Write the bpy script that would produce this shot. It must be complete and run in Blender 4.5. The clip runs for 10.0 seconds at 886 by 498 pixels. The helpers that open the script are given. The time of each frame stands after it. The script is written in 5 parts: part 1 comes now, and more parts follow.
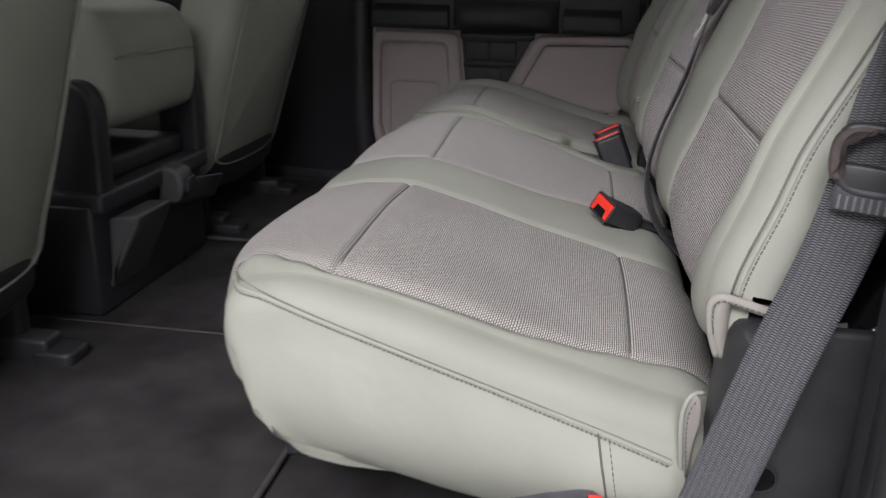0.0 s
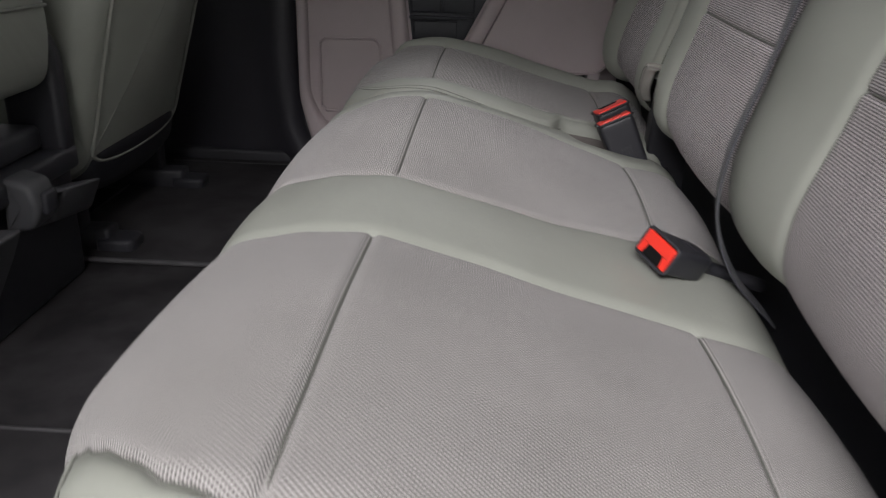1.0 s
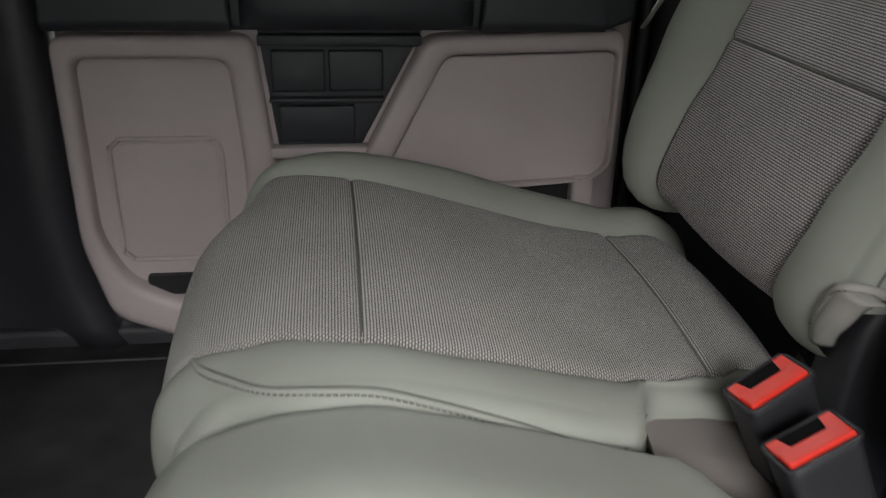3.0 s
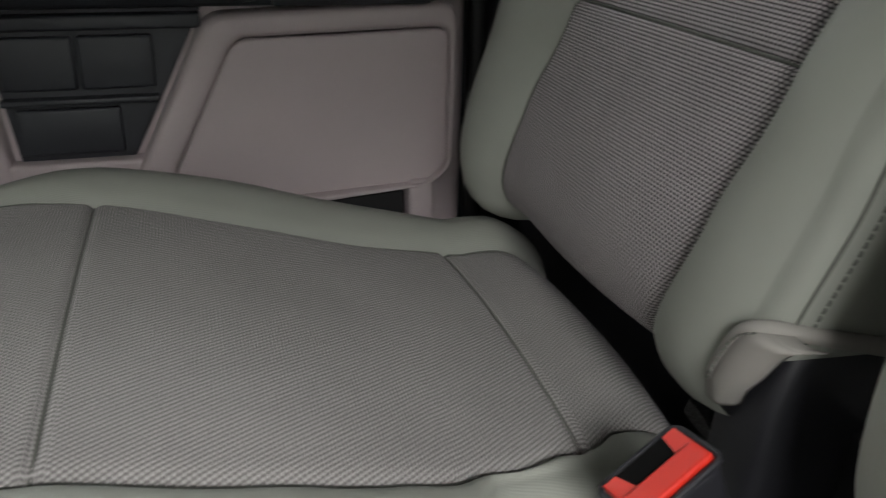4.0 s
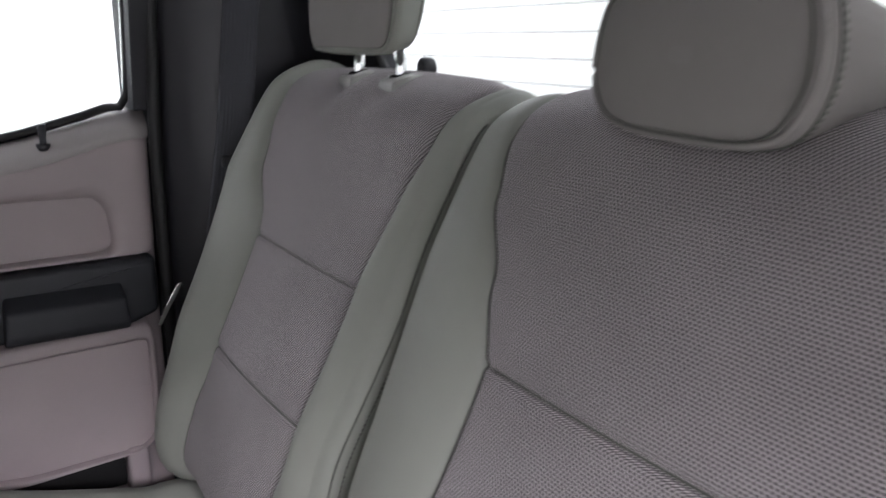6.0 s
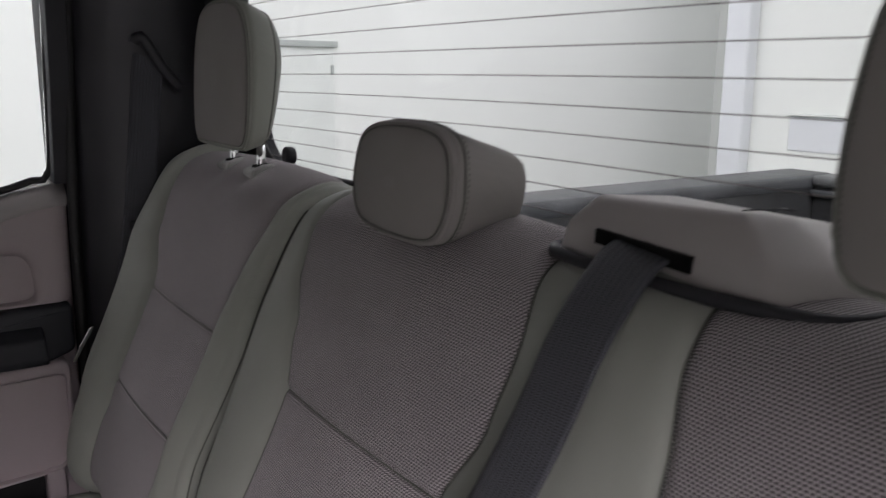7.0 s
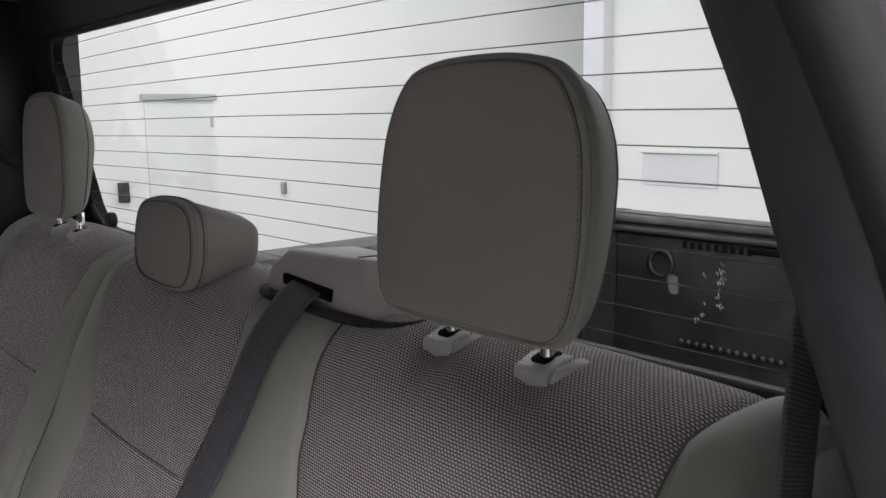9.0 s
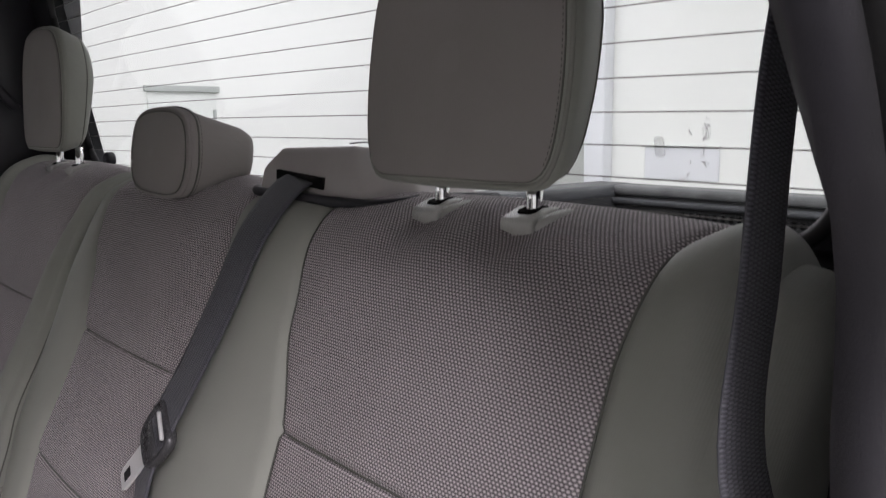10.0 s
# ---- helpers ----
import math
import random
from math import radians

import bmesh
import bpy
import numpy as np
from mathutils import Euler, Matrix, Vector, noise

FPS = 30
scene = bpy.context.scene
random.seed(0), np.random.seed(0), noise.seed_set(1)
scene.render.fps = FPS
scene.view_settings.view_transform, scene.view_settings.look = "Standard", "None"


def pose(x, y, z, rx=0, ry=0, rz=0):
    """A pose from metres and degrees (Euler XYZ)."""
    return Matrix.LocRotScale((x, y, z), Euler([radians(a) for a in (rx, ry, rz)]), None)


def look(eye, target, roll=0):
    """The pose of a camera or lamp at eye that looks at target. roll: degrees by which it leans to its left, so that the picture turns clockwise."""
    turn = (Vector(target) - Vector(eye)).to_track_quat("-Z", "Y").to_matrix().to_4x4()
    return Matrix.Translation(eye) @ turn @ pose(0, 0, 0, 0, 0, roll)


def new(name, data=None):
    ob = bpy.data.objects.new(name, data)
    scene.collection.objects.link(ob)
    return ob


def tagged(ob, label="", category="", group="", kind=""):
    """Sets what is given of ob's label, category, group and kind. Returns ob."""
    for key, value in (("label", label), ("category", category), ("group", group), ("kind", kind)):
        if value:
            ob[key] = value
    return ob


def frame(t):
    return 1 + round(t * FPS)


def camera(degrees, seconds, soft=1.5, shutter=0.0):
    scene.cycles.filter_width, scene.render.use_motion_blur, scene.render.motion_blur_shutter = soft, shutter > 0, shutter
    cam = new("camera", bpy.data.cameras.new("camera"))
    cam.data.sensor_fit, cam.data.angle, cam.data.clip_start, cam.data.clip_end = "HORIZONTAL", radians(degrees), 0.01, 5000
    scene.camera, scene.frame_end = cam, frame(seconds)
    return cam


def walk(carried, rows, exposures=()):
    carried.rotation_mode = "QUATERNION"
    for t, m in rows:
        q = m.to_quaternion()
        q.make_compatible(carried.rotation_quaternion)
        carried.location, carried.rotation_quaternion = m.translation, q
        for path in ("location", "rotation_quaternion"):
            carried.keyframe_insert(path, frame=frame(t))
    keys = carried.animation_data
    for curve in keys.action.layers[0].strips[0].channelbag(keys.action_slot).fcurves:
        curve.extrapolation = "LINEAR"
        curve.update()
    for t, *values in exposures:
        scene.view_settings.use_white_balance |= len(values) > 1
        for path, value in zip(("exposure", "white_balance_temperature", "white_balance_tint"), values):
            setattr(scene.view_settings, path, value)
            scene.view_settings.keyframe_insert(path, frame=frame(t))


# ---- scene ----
cam = camera(56.5, 10.0, 1.25, 0.4)
PATH = [
    (0, (0.24, -1.367, 0.613), (-0.052, 0.507, -0.021), 1.6),
    (0.4, (0.208, -1.208, 0.601), (-0.001, 0.653, -0.1), 1.5),
    (0.5, (0.195, -1.171, 0.598), (0.004, 0.689, -0.112), 1.6),
    (0.7, (0.179, -1.081, 0.6), (0.018, 0.77, -0.14), 1.5),
    (1, (0.132, -0.971, 0.602), (0.018, 0.875, -0.16), 1.4),
    (1.5, (0.046, -0.758, 0.634), (0.048, 1.07, -0.178), 1.1),
    (2, (0.038, -0.532, 0.654), (0.133, 1.286, -0.174), 1.1),
    (3.3, (0.012, -0.079, 0.624), (0.322, 1.718, -0.197), 1.4),
    (3.5, (0.038, -0.036, 0.603), (0.401, 1.75, -0.22), 1.3),
    (4, (0.11, 0.015, 0.585), (0.646, 1.76, -0.232), 1.3),
    (4.5, (0.134, 0.019, 0.607), (0.84, 1.705, -0.205), 1.0),
    (5, (0.129, -0.045, 0.688), (0.947, 1.601, -0.101), 0.4),
    (5.5, (0.137, -0.168, 0.795), (1.069, 1.474, 0.138), 0.1),
    (6, (0.142, -0.314, 0.862), (1.16, 1.333, 0.362), 0.1),
    (6.2, (0.14, -0.371, 0.873), (1.189, 1.27, 0.416), 0.3),
    (7.3, (0.145, -0.655, 0.981), (1.289, 0.935, 0.573), 0.2),
    (7.5, (0.128, -0.69, 1.002), (1.323, 0.859, 0.586), -0.7),
    (8, (0.134, -0.782, 1.008), (1.372, 0.748, 0.657), -0.5),
    (8.5, (0.149, -0.849, 1.006), (1.421, 0.657, 0.673), -0.9),
    (9, (0.143, -0.891, 0.989), (1.445, 0.593, 0.673), -0.9),
    (9.5, (0.14, -0.907, 0.935), (1.449, 0.575, 0.631), -0.5),
    (10, (0.135, -0.914, 0.884), (1.434, 0.575, 0.58), -0.5),
]
EXPOSURES = [(0.0,-0.47,6350,15),(1.0,-0.36,6300,14),(1.5,-0.28,6370,14),(2.0,-0.20,6330,13),(3.3,0.28,6350,6),(3.5,0.31,6350,5),(4.0,0.28,6330,9),(4.5,0.28,6300,11),(5.0,0.45,6150,15),(5.5,0.86,6000,18),(6.2,0.62,6100,20),(7.3,-0.40,6300,22),(8.5,-0.30,6300,22),(10.0,-0.1,6300,23)]
walk(cam, [(t, look(eye, target, roll)) for t, eye, target, roll in PATH], EXPOSURES)

# ---- world and light: a bright white photo booth round the vehicle ----
world = bpy.data.worlds.new("world")
scene.world = world
world.use_nodes = True
world.node_tree.nodes["Background"].inputs[0].default_value = (0.82, 0.82, 0.82, 1)
world.node_tree.nodes["Background"].inputs[1].default_value = 0.25


def area_lamp(name, eye, target, sx, sy, watts, colour):
    d = bpy.data.lights.new(name, "AREA")
    d.shape, d.size, d.size_y, d.energy, d.color = "RECTANGLE", sx, sy, watts, colour
    ob = new(name, d)
    ob.matrix_world = look(eye, target)
    return ob


# unseen lamps, added and placed to light the cab through its openings
area_lamp("unseen_lamp", (-0.30, -3.65, 3.2), (-0.2, -1.4, 0.2), 2.6, 2.0, 540, (1.0, 0.975, 0.95))
area_lamp("unseen_lamp", (2.6, 4.4, 3.3), (2.6, 4.6, 0.0), 12.0, 1.5, 215, (1.0, 0.99, 0.98))
area_lamp("unseen_lamp", (3.5, 0.0, 3.3), (3.6, 0.0, 0.0), 1.6, 7.0, 62, (1.0, 0.995, 0.985))
area_lamp("unseen_lamp", (-3.6, 0.0, 3.3), (-3.6, 0.0, 0.0), 1.5, 6.0, 120, (1.0, 0.985, 0.97))


# ---- materials ----
def nodes_of(name):
    m = bpy.data.materials.new(name)
    m.use_nodes = True
    nt = m.node_tree
    return m, nt, nt.nodes["Principled BSDF"], nt.nodes.new, nt.links.new


def noise_colour(nt, co, scale, c0, c1, lo=0.35, hi=0.65, detail=4):
    n = nt.nodes.new("ShaderNodeTexNoise")
    n.inputs["Scale"].default_value, n.inputs["Detail"].default_value = scale, detail
    nt.links.new(co, n.inputs["Vector"])
    r = nt.nodes.new("ShaderNodeValToRGB")
    r.color_ramp.elements[0].position, r.color_ramp.elements[1].position = lo, hi
    r.color_ramp.elements[0].color, r.color_ramp.elements[1].color = (*c0, 1), (*c1, 1)
    nt.links.new(n.outputs["Fac"], r.inputs["Fac"])
    return n.outputs["Fac"], r.outputs["Color"]


def plain(name, c, rough=0.5, vary=0.12, scale=6.0, grain=900.0, bump=0.15, metal=0.0, spec=0.5):
    """A surface with broad tone shifts and a fine grain in relief."""
    m, nt, b, add, link = nodes_of(name)
    co = add("ShaderNodeTexCoord").outputs["Object"]
    lo, hi = [v * (1 - vary) for v in c], [min(1, v * (1 + vary)) for v in c]
    _, col = noise_colour(nt, co, scale, lo, hi)
    link(col, b.inputs["Base Color"])
    b.inputs["Metallic"].default_value = metal
    b.inputs["Specular IOR Level"].default_value = spec
    g = add("ShaderNodeTexNoise")
    g.inputs["Scale"].default_value, g.inputs["Detail"].default_value = grain, 3
    link(co, g.inputs["Vector"])
    mr = add("ShaderNodeMapRange")
    mr.inputs["To Min"].default_value, mr.inputs["To Max"].default_value = rough * 0.85, min(1, rough * 1.15)
    link(g.outputs["Fac"], mr.inputs["Value"])
    link(mr.outputs["Result"], b.inputs["Roughness"])
    if bump:
        bp = add("ShaderNodeBump")
        bp.inputs["Strength"].default_value, bp.inputs["Distance"].default_value = bump, 0.0006
        link(g.outputs["Fac"], bp.inputs["Height"])
        link(bp.outputs["Normal"], b.inputs["Normal"])
    return m


def woven(name, c_top, c_low, cell_u, cell_v, rough=0.85, depth=0.0006, strength=0.9, dots=0.58, ribs=False):
    """Woven cloth on the sheet's own metres (UV): rows of short raised threads, every other row shifted by half a thread."""
    m, nt, b, add, link = nodes_of(name)
    uv = add("ShaderNodeTexCoord").outputs["UV"]
    sep = add("ShaderNodeSeparateXYZ")
    link(uv, sep.inputs[0])

    def calc(op, a, c=None, d=None):
        n = add("ShaderNodeMath")
        n.operation = op
        for k, v in enumerate((a, c, d)):
            if v is None:
                continue
            if isinstance(v, (int, float)):
                n.inputs[k].default_value = v
            else:
                link(v, n.inputs[k])
        return n.outputs[0]
    wob = add("ShaderNodeTexNoise")
    wob.inputs["Scale"].default_value = 40.0
    link(uv, wob.inputs["Vector"])
    across, down = ("Y", "X") if ribs else ("X", "Y")
    rows = calc("ADD", calc("DIVIDE", sep.outputs[down], cell_v), calc("MULTIPLY", wob.outputs["Fac"], 0.1 if ribs else 0.12))
    shift = calc("MULTIPLY", calc("FLOOR", rows), 0.5)
    along = calc("ADD", calc("DIVIDE", sep.outputs[across], cell_u), shift)
    su = calc("MULTIPLY_ADD", calc("SINE", calc("MULTIPLY", along, 2 * math.pi)), 0.5, 0.5)
    sv = calc("SINE", calc("MULTIPLY", calc("FRACT", rows), math.pi))
    if ribs:
        sv = calc("MULTIPLY_ADD", sv, 0.35, 0.65)
    h = calc("MULTIPLY", sv, calc("MULTIPLY_ADD", su, dots, 1.0 - dots))
    fibre = add("ShaderNodeTexNoise")
    fibre.inputs["Scale"].default_value, fibre.inputs["Detail"].default_value = 1600, 2
    link(uv, fibre.inputs["Vector"])
    hh = calc("MULTIPLY_ADD", fibre.outputs["Fac"], 0.22, h)
    ramp_ = add("ShaderNodeValToRGB")
    ramp_.color_ramp.elements[0].position, ramp_.color_ramp.elements[1].position = 0.28, 0.95
    ramp_.color_ramp.elements[0].color, ramp_.color_ramp.elements[1].color = (*c_low, 1), (*c_top, 1)
    link(hh, ramp_.inputs["Fac"])
    _, wide = noise_colour(nt, uv, 9.0, (0.88, 0.88, 0.88), (1.0, 1.0, 1.0))
    mix = add("ShaderNodeMix")
    mix.data_type, mix.blend_type = "RGBA", "MULTIPLY"
    mix.inputs["Factor"].default_value = 1.0
    link(ramp_.outputs["Color"], mix.inputs["A"])
    link(wide, mix.inputs["B"])
    link(mix.outputs["Result"], b.inputs["Base Color"])
    b.inputs["Roughness"].default_value = rough
    b.inputs["Specular IOR Level"].default_value = 0.25
    b.inputs["Sheen Weight"].default_value = 0.10
    bp = add("ShaderNodeBump")
    bp.inputs["Strength"].default_value, bp.inputs["Distance"].default_value = strength, depth
    link(hh, bp.inputs["Height"])
    link(bp.outputs["Normal"], b.inputs["Normal"])
    return m


def vinyl_cloth(name, c, rough=0.55):
    """Fine-ribbed trim cloth: thin diagonal ribs on the sheet's own metres, with soft tone shifts."""
    m, nt, b, add, link = nodes_of(name)
    uv = add("ShaderNodeTexCoord").outputs["UV"]
    _, col = noise_colour(nt, uv, 5.0, [v * 0.92 for v in c], [v * 1.06 for v in c])
    link(col, b.inputs["Base Color"])
    w = add("ShaderNodeTexWave")
    w.bands_direction = "X"
    w.inputs["Scale"].default_value, w.inputs["Distortion"].default_value = 165.0, 0.3
    link(uv, w.inputs["Vector"])
    n = add("ShaderNodeTexNoise")
    n.inputs["Scale"].default_value = 60.0
    link(uv, n.inputs["Vector"])
    s = add("ShaderNodeMath")
    s.operation = "MULTIPLY_ADD"
    link(w.outputs["Fac"], s.inputs[0])
    s.inputs[1].default_value = 0.20
    link(n.outputs["Fac"], s.inputs[2])
    bp = add("ShaderNodeBump")
    bp.inputs["Strength"].default_value, bp.inputs["Distance"].default_value = 0.30, 0.0012
    link(s.outputs[0], bp.inputs["Height"])
    link(bp.outputs["Normal"], b.inputs["Normal"])
    b.inputs["Roughness"].default_value = rough
    b.inputs["Specular IOR Level"].default_value = 0.35
    return m


CLOTH_SEAT = woven("seat_cloth", (0.60, 0.571, 0.552), (0.110, 0.104, 0.101), 0.0034, 0.0022, dots=0.62)
CLOTH_BACK = woven("seat_back_cloth", (0.70, 0.636, 0.645), (0.080, 0.072, 0.075), 0.0034, 0.0024, dots=0.68)
HEAD_CLOTH = vinyl_cloth("headrest_cloth", (0.27, 0.252, 0.242), 0.8)
STITCH = plain("stitch_thread", (0.11, 0.112, 0.10), 0.75)
VINYL = vinyl_cloth("seat_trim_cloth", (0.301, 0.310, 0.274))
# brown cloth of the notch, its colour darkened for the shade down there
NOTCH_SHADED = vinyl_cloth("shaded_notch_cloth", (0.17, 0.152, 0.142), 0.8)
HEM = vinyl_cloth("seat_hem_cloth", (0.295, 0.280, 0.258), 0.75)
PIPING = vinyl_cloth("seat_piping", (0.265, 0.27, 0.24))
THREAD = plain("thread", (0.115, 0.117, 0.102), 0.7)
BLACK = plain("black_plastic", (0.025, 0.025, 0.030), 0.45, bump=0.35, grain=1400)
BLACK_SOFT = plain("black_soft_trim", (0.020, 0.020, 0.025), 0.6, bump=0.3, grain=1200)
QUARTER = plain("grained_quarter_plastic", (0.017, 0.017, 0.020), 0.62, 0.25, 30, 900, 0.8)
DARK_PILLAR = plain("dark_pillar_trim", (0.030, 0.029, 0.035), 0.40, bump=0.4, grain=1300)
CONSOLE = plain("console_plastic", (0.065, 0.065, 0.070), 0.5, 0.15, 10, 1300, 0.4)
DOOR_BLACK = plain("door_black_plastic", (0.027, 0.029, 0.035), 0.5, 0.15, 8, 1400, 0.3)
TAUPE = plain("taupe_door_plastic", (0.46, 0.395, 0.398), 0.5, 0.06, 4, 1300, 0.3)
# own tone of the belt outlet; on the door sill it paints window light
TAUPE_PALE = plain("pale_taupe_plastic", (0.46, 0.43, 0.42), 0.5, 0.06, 4, 1300, 0.3)
CARPET = plain("dark_carpet", (0.034, 0.032, 0.034), 0.95, 0.35, 14, 2200, 0.9, spec=0.15)
MAT_RUBBER = plain("floor_mat_carpet", (0.037, 0.035, 0.037), 0.95, 0.3, 10, 1800, 0.9, spec=0.15)
BINDING = plain("mat_binding", (0.055, 0.053, 0.056), 0.8, 0.2, 30, 1500, 0.5)
WEB = woven("belt_webbing", (0.14, 0.143, 0.163), (0.014, 0.014, 0.017), 0.0020, 0.0048, 0.55, 0.0006, 0.9, 0.85, True)
WORN = plain("worn_brown_rubber", (0.055, 0.041, 0.039), 0.7, 0.35, 60, 900, 0.5)
BLACK_GLOSS = plain("black_gloss_plastic", (0.045, 0.045, 0.047), 0.27, bump=0.1)
SLEEVE = plain("sleeve_plastic", (0.50, 0.50, 0.475), 0.27, 0.05, 8, 1300, 0.15)
BRIGHT_STEEL = plain("bright_steel", (0.80, 0.80, 0.79), 0.38, 0.04, bump=0.05, metal=0.35)
# matte black that paints the shade inside slots and holes that aren't cut
GAP_SHADE = plain("hollow_shade", (0.006, 0.006, 0.006), 0.95, bump=0, spec=0.1)
RED = plain("red_button", (0.75, 0.035, 0.02), 0.35, 0.05, bump=0.05)
CHROME = plain("chrome", (0.75, 0.75, 0.76), 0.08, 0.02, bump=0, metal=1.0)
TACK = plain("bar_tack_thread", (0.13, 0.13, 0.142), 0.7)
STEEL = plain("steel", (0.55, 0.55, 0.55), 0.25, 0.05, bump=0.05, metal=1.0)
HEADLINER = plain("headliner_cloth", (0.19, 0.175, 0.165), 0.95, 0.08, 10, 1500, 0.6, spec=0.1)
# black of the rubber seals; also paints shade in uncut gaps and holes
RUBBER_AND_GAP = plain("seal_rubber_gap_shade", (0.012, 0.012, 0.013), 0.55, bump=0.2)
BED = plain("bed_liner", (0.018, 0.019, 0.020), 0.55, 0.5, 9, 500, 0.6)
BOOTH = plain("booth_wall_paint", (0.80, 0.82, 0.79), 0.7, 0.008, 0.6, 300, 0.1)
BOOTH_DOOR = plain("booth_door_paint", (0.71, 0.74, 0.71), 0.5, 0.04, 2, 300, 0.1)
BOOTH_BAR = plain("booth_bar_paint", (0.42, 0.45, 0.43), 0.5, 0.04, 2, 300, 0.1)
BOOTH_FLOOR = plain("booth_floor", (0.42, 0.42, 0.41), 0.45, 0.1, 3, 60, 0.1)
BOOTH_VENT = plain("booth_vent_paint", (0.70, 0.72, 0.745), 0.5, 0.03, 2, 300, 0.1)
HEATER = plain("heater_wire", (0.16, 0.145, 0.135), 0.6, bump=0)
BED_CAP = plain("paler_cap_plastic", (0.11, 0.115, 0.115), 0.5, 0.3, 8, 600, 0.3)
BED_RAIL = plain("bed_rail_plastic", (0.045, 0.048, 0.052), 0.5, 0.3, 8, 600, 0.3)
SMUDGE = plain("grey_smudge", (0.80, 0.80, 0.81), 0.85, 0.1, 200, 900, 0.1)
FLECK = plain("dried_fleck", (0.85, 0.85, 0.85), 0.85, 0.1, 300, 900, 0.1)
for _m, _a in ((SMUDGE, 0.22), (FLECK, 0.70)):
    _m.node_tree.nodes["Principled BSDF"].inputs["Transmission Weight"].default_value = 0.75
    _m.node_tree.nodes["Principled BSDF"].inputs["Alpha"].default_value = _a
GLINT_WHITE = plain("glint_white", (0.75, 0.75, 0.75), 0.6, bump=0)

GLASS, _nt, _b, _add, _link = nodes_of("window_glass")
_b.inputs["Transmission Weight"].default_value = 1.0
_b.inputs["Roughness"].default_value = 0.0
_b.inputs["IOR"].default_value = 1.2
_b.inputs["Base Color"].default_value = (0.93, 0.97, 0.95, 1)


# ---- building helpers ----
def put(name, bm, material, smooth=True):
    me = bpy.data.meshes.new(name)
    bmesh.ops.recalc_face_normals(bm, faces=bm.faces[:])
    bm.to_mesh(me)
    bm.free()
    me.materials.append(material)
    for p in me.polygons:
        p.use_smooth = smooth
    return new(name, me)


def part(name, bm, material, parent, label="", smooth=True):
    ob = put(name, bm, material, smooth)
    ob.parent = parent
    return tagged(ob, label)


def thing(name, label, category, group="", kind=""):
    ob = new(name)
    ob.empty_display_size = 0.05
    return tagged(ob, label, category, group, kind)


def box(bm, x0, x1, y0, y1, z0, z1, bevel=0.0, seg=3, m=None):
    vs = bmesh.ops.create_cube(bm, size=1.0)["verts"]
    for v in vs:
        v.co = Vector(((x0 + x1) / 2 + v.co.x * (x1 - x0), (y0 + y1) / 2 + v.co.y * (y1 - y0), (z0 + z1) / 2 + v.co.z * (z1 - z0)))
    if bevel:
        es = list({e for v in vs for e in v.link_edges})
        r = bmesh.ops.bevel(bm, geom=es, offset=bevel, segments=seg, profile=0.5, affect="EDGES")
        vs = list({v for f in r["faces"] for v in f.verts} | {v for v in vs if v.is_valid})
    if m is not None:
        for v in vs:
            v.co = m @ v.co
    return vs


def box_bm(x0, x1, y0, y1, z0, z1, bevel=0.0, seg=3, m=None):
    bm = bmesh.new()
    box(bm, x0, x1, y0, y1, z0, z1, bevel, seg, m)
    return bm


def spline(points, step):
    """Catmull-Rom through the points, sampled about every step; returns points and their arc lengths."""
    P = [Vector(p) for p in points]
    P = [2 * P[0] - P[1]] + P + [2 * P[-1] - P[-2]]
    out = []
    for i in range(1, len(P) - 2):
        n = max(2, int((P[i + 1] - P[i]).length / step))
        for k in range(n):
            t = k / n
            out.append(0.5 * (2 * P[i] + (P[i + 1] - P[i - 1]) * t + (2 * P[i - 1] - 5 * P[i] + 4 * P[i + 1] - P[i + 2]) * t * t
                              + (3 * P[i] - P[i - 1] - 3 * P[i + 1] + P[i + 2]) * t ** 3))
    out.append(P[-2])
    arc = [0.0]
    for a, b in zip(out, out[1:]):
        arc.append(arc[-1] + (b - a).length)
    return out, arc


def tube(bm, points, r, sides=8, step=0.01, cap=True):
    pts, _ = spline(points, step)
    rings = []
    up = Vector((0.13, 0.21, 0.97))
    for i, p in enumerate(pts):
        d = (pts[min(i + 1, len(pts) - 1)] - pts[max(i - 1, 0)]).normalized()
        a = d.cross(up).normalized()
        b = a.cross(d)
        rr = r(i / (len(pts) - 1)) if callable(r) else r
        rings.append([bm.verts.new(p + rr * (math.cos(q) * a + math.sin(q) * b)) for q in (2 * math.pi * k / sides for k in range(sides))])
    for r0, r1 in zip(rings, rings[1:]):
        for k in range(sides):
            bm.faces.new((r0[k], r0[(k + 1) % sides], r1[(k + 1) % sides], r1[k]))
    if cap:
        bm.faces.new(rings[0][::-1])
        bm.faces.new(rings[-1])


def tube_bm(points, r, sides=8, step=0.01):
    bm = bmesh.new()
    tube(bm, points, r, sides, step)
    return bm


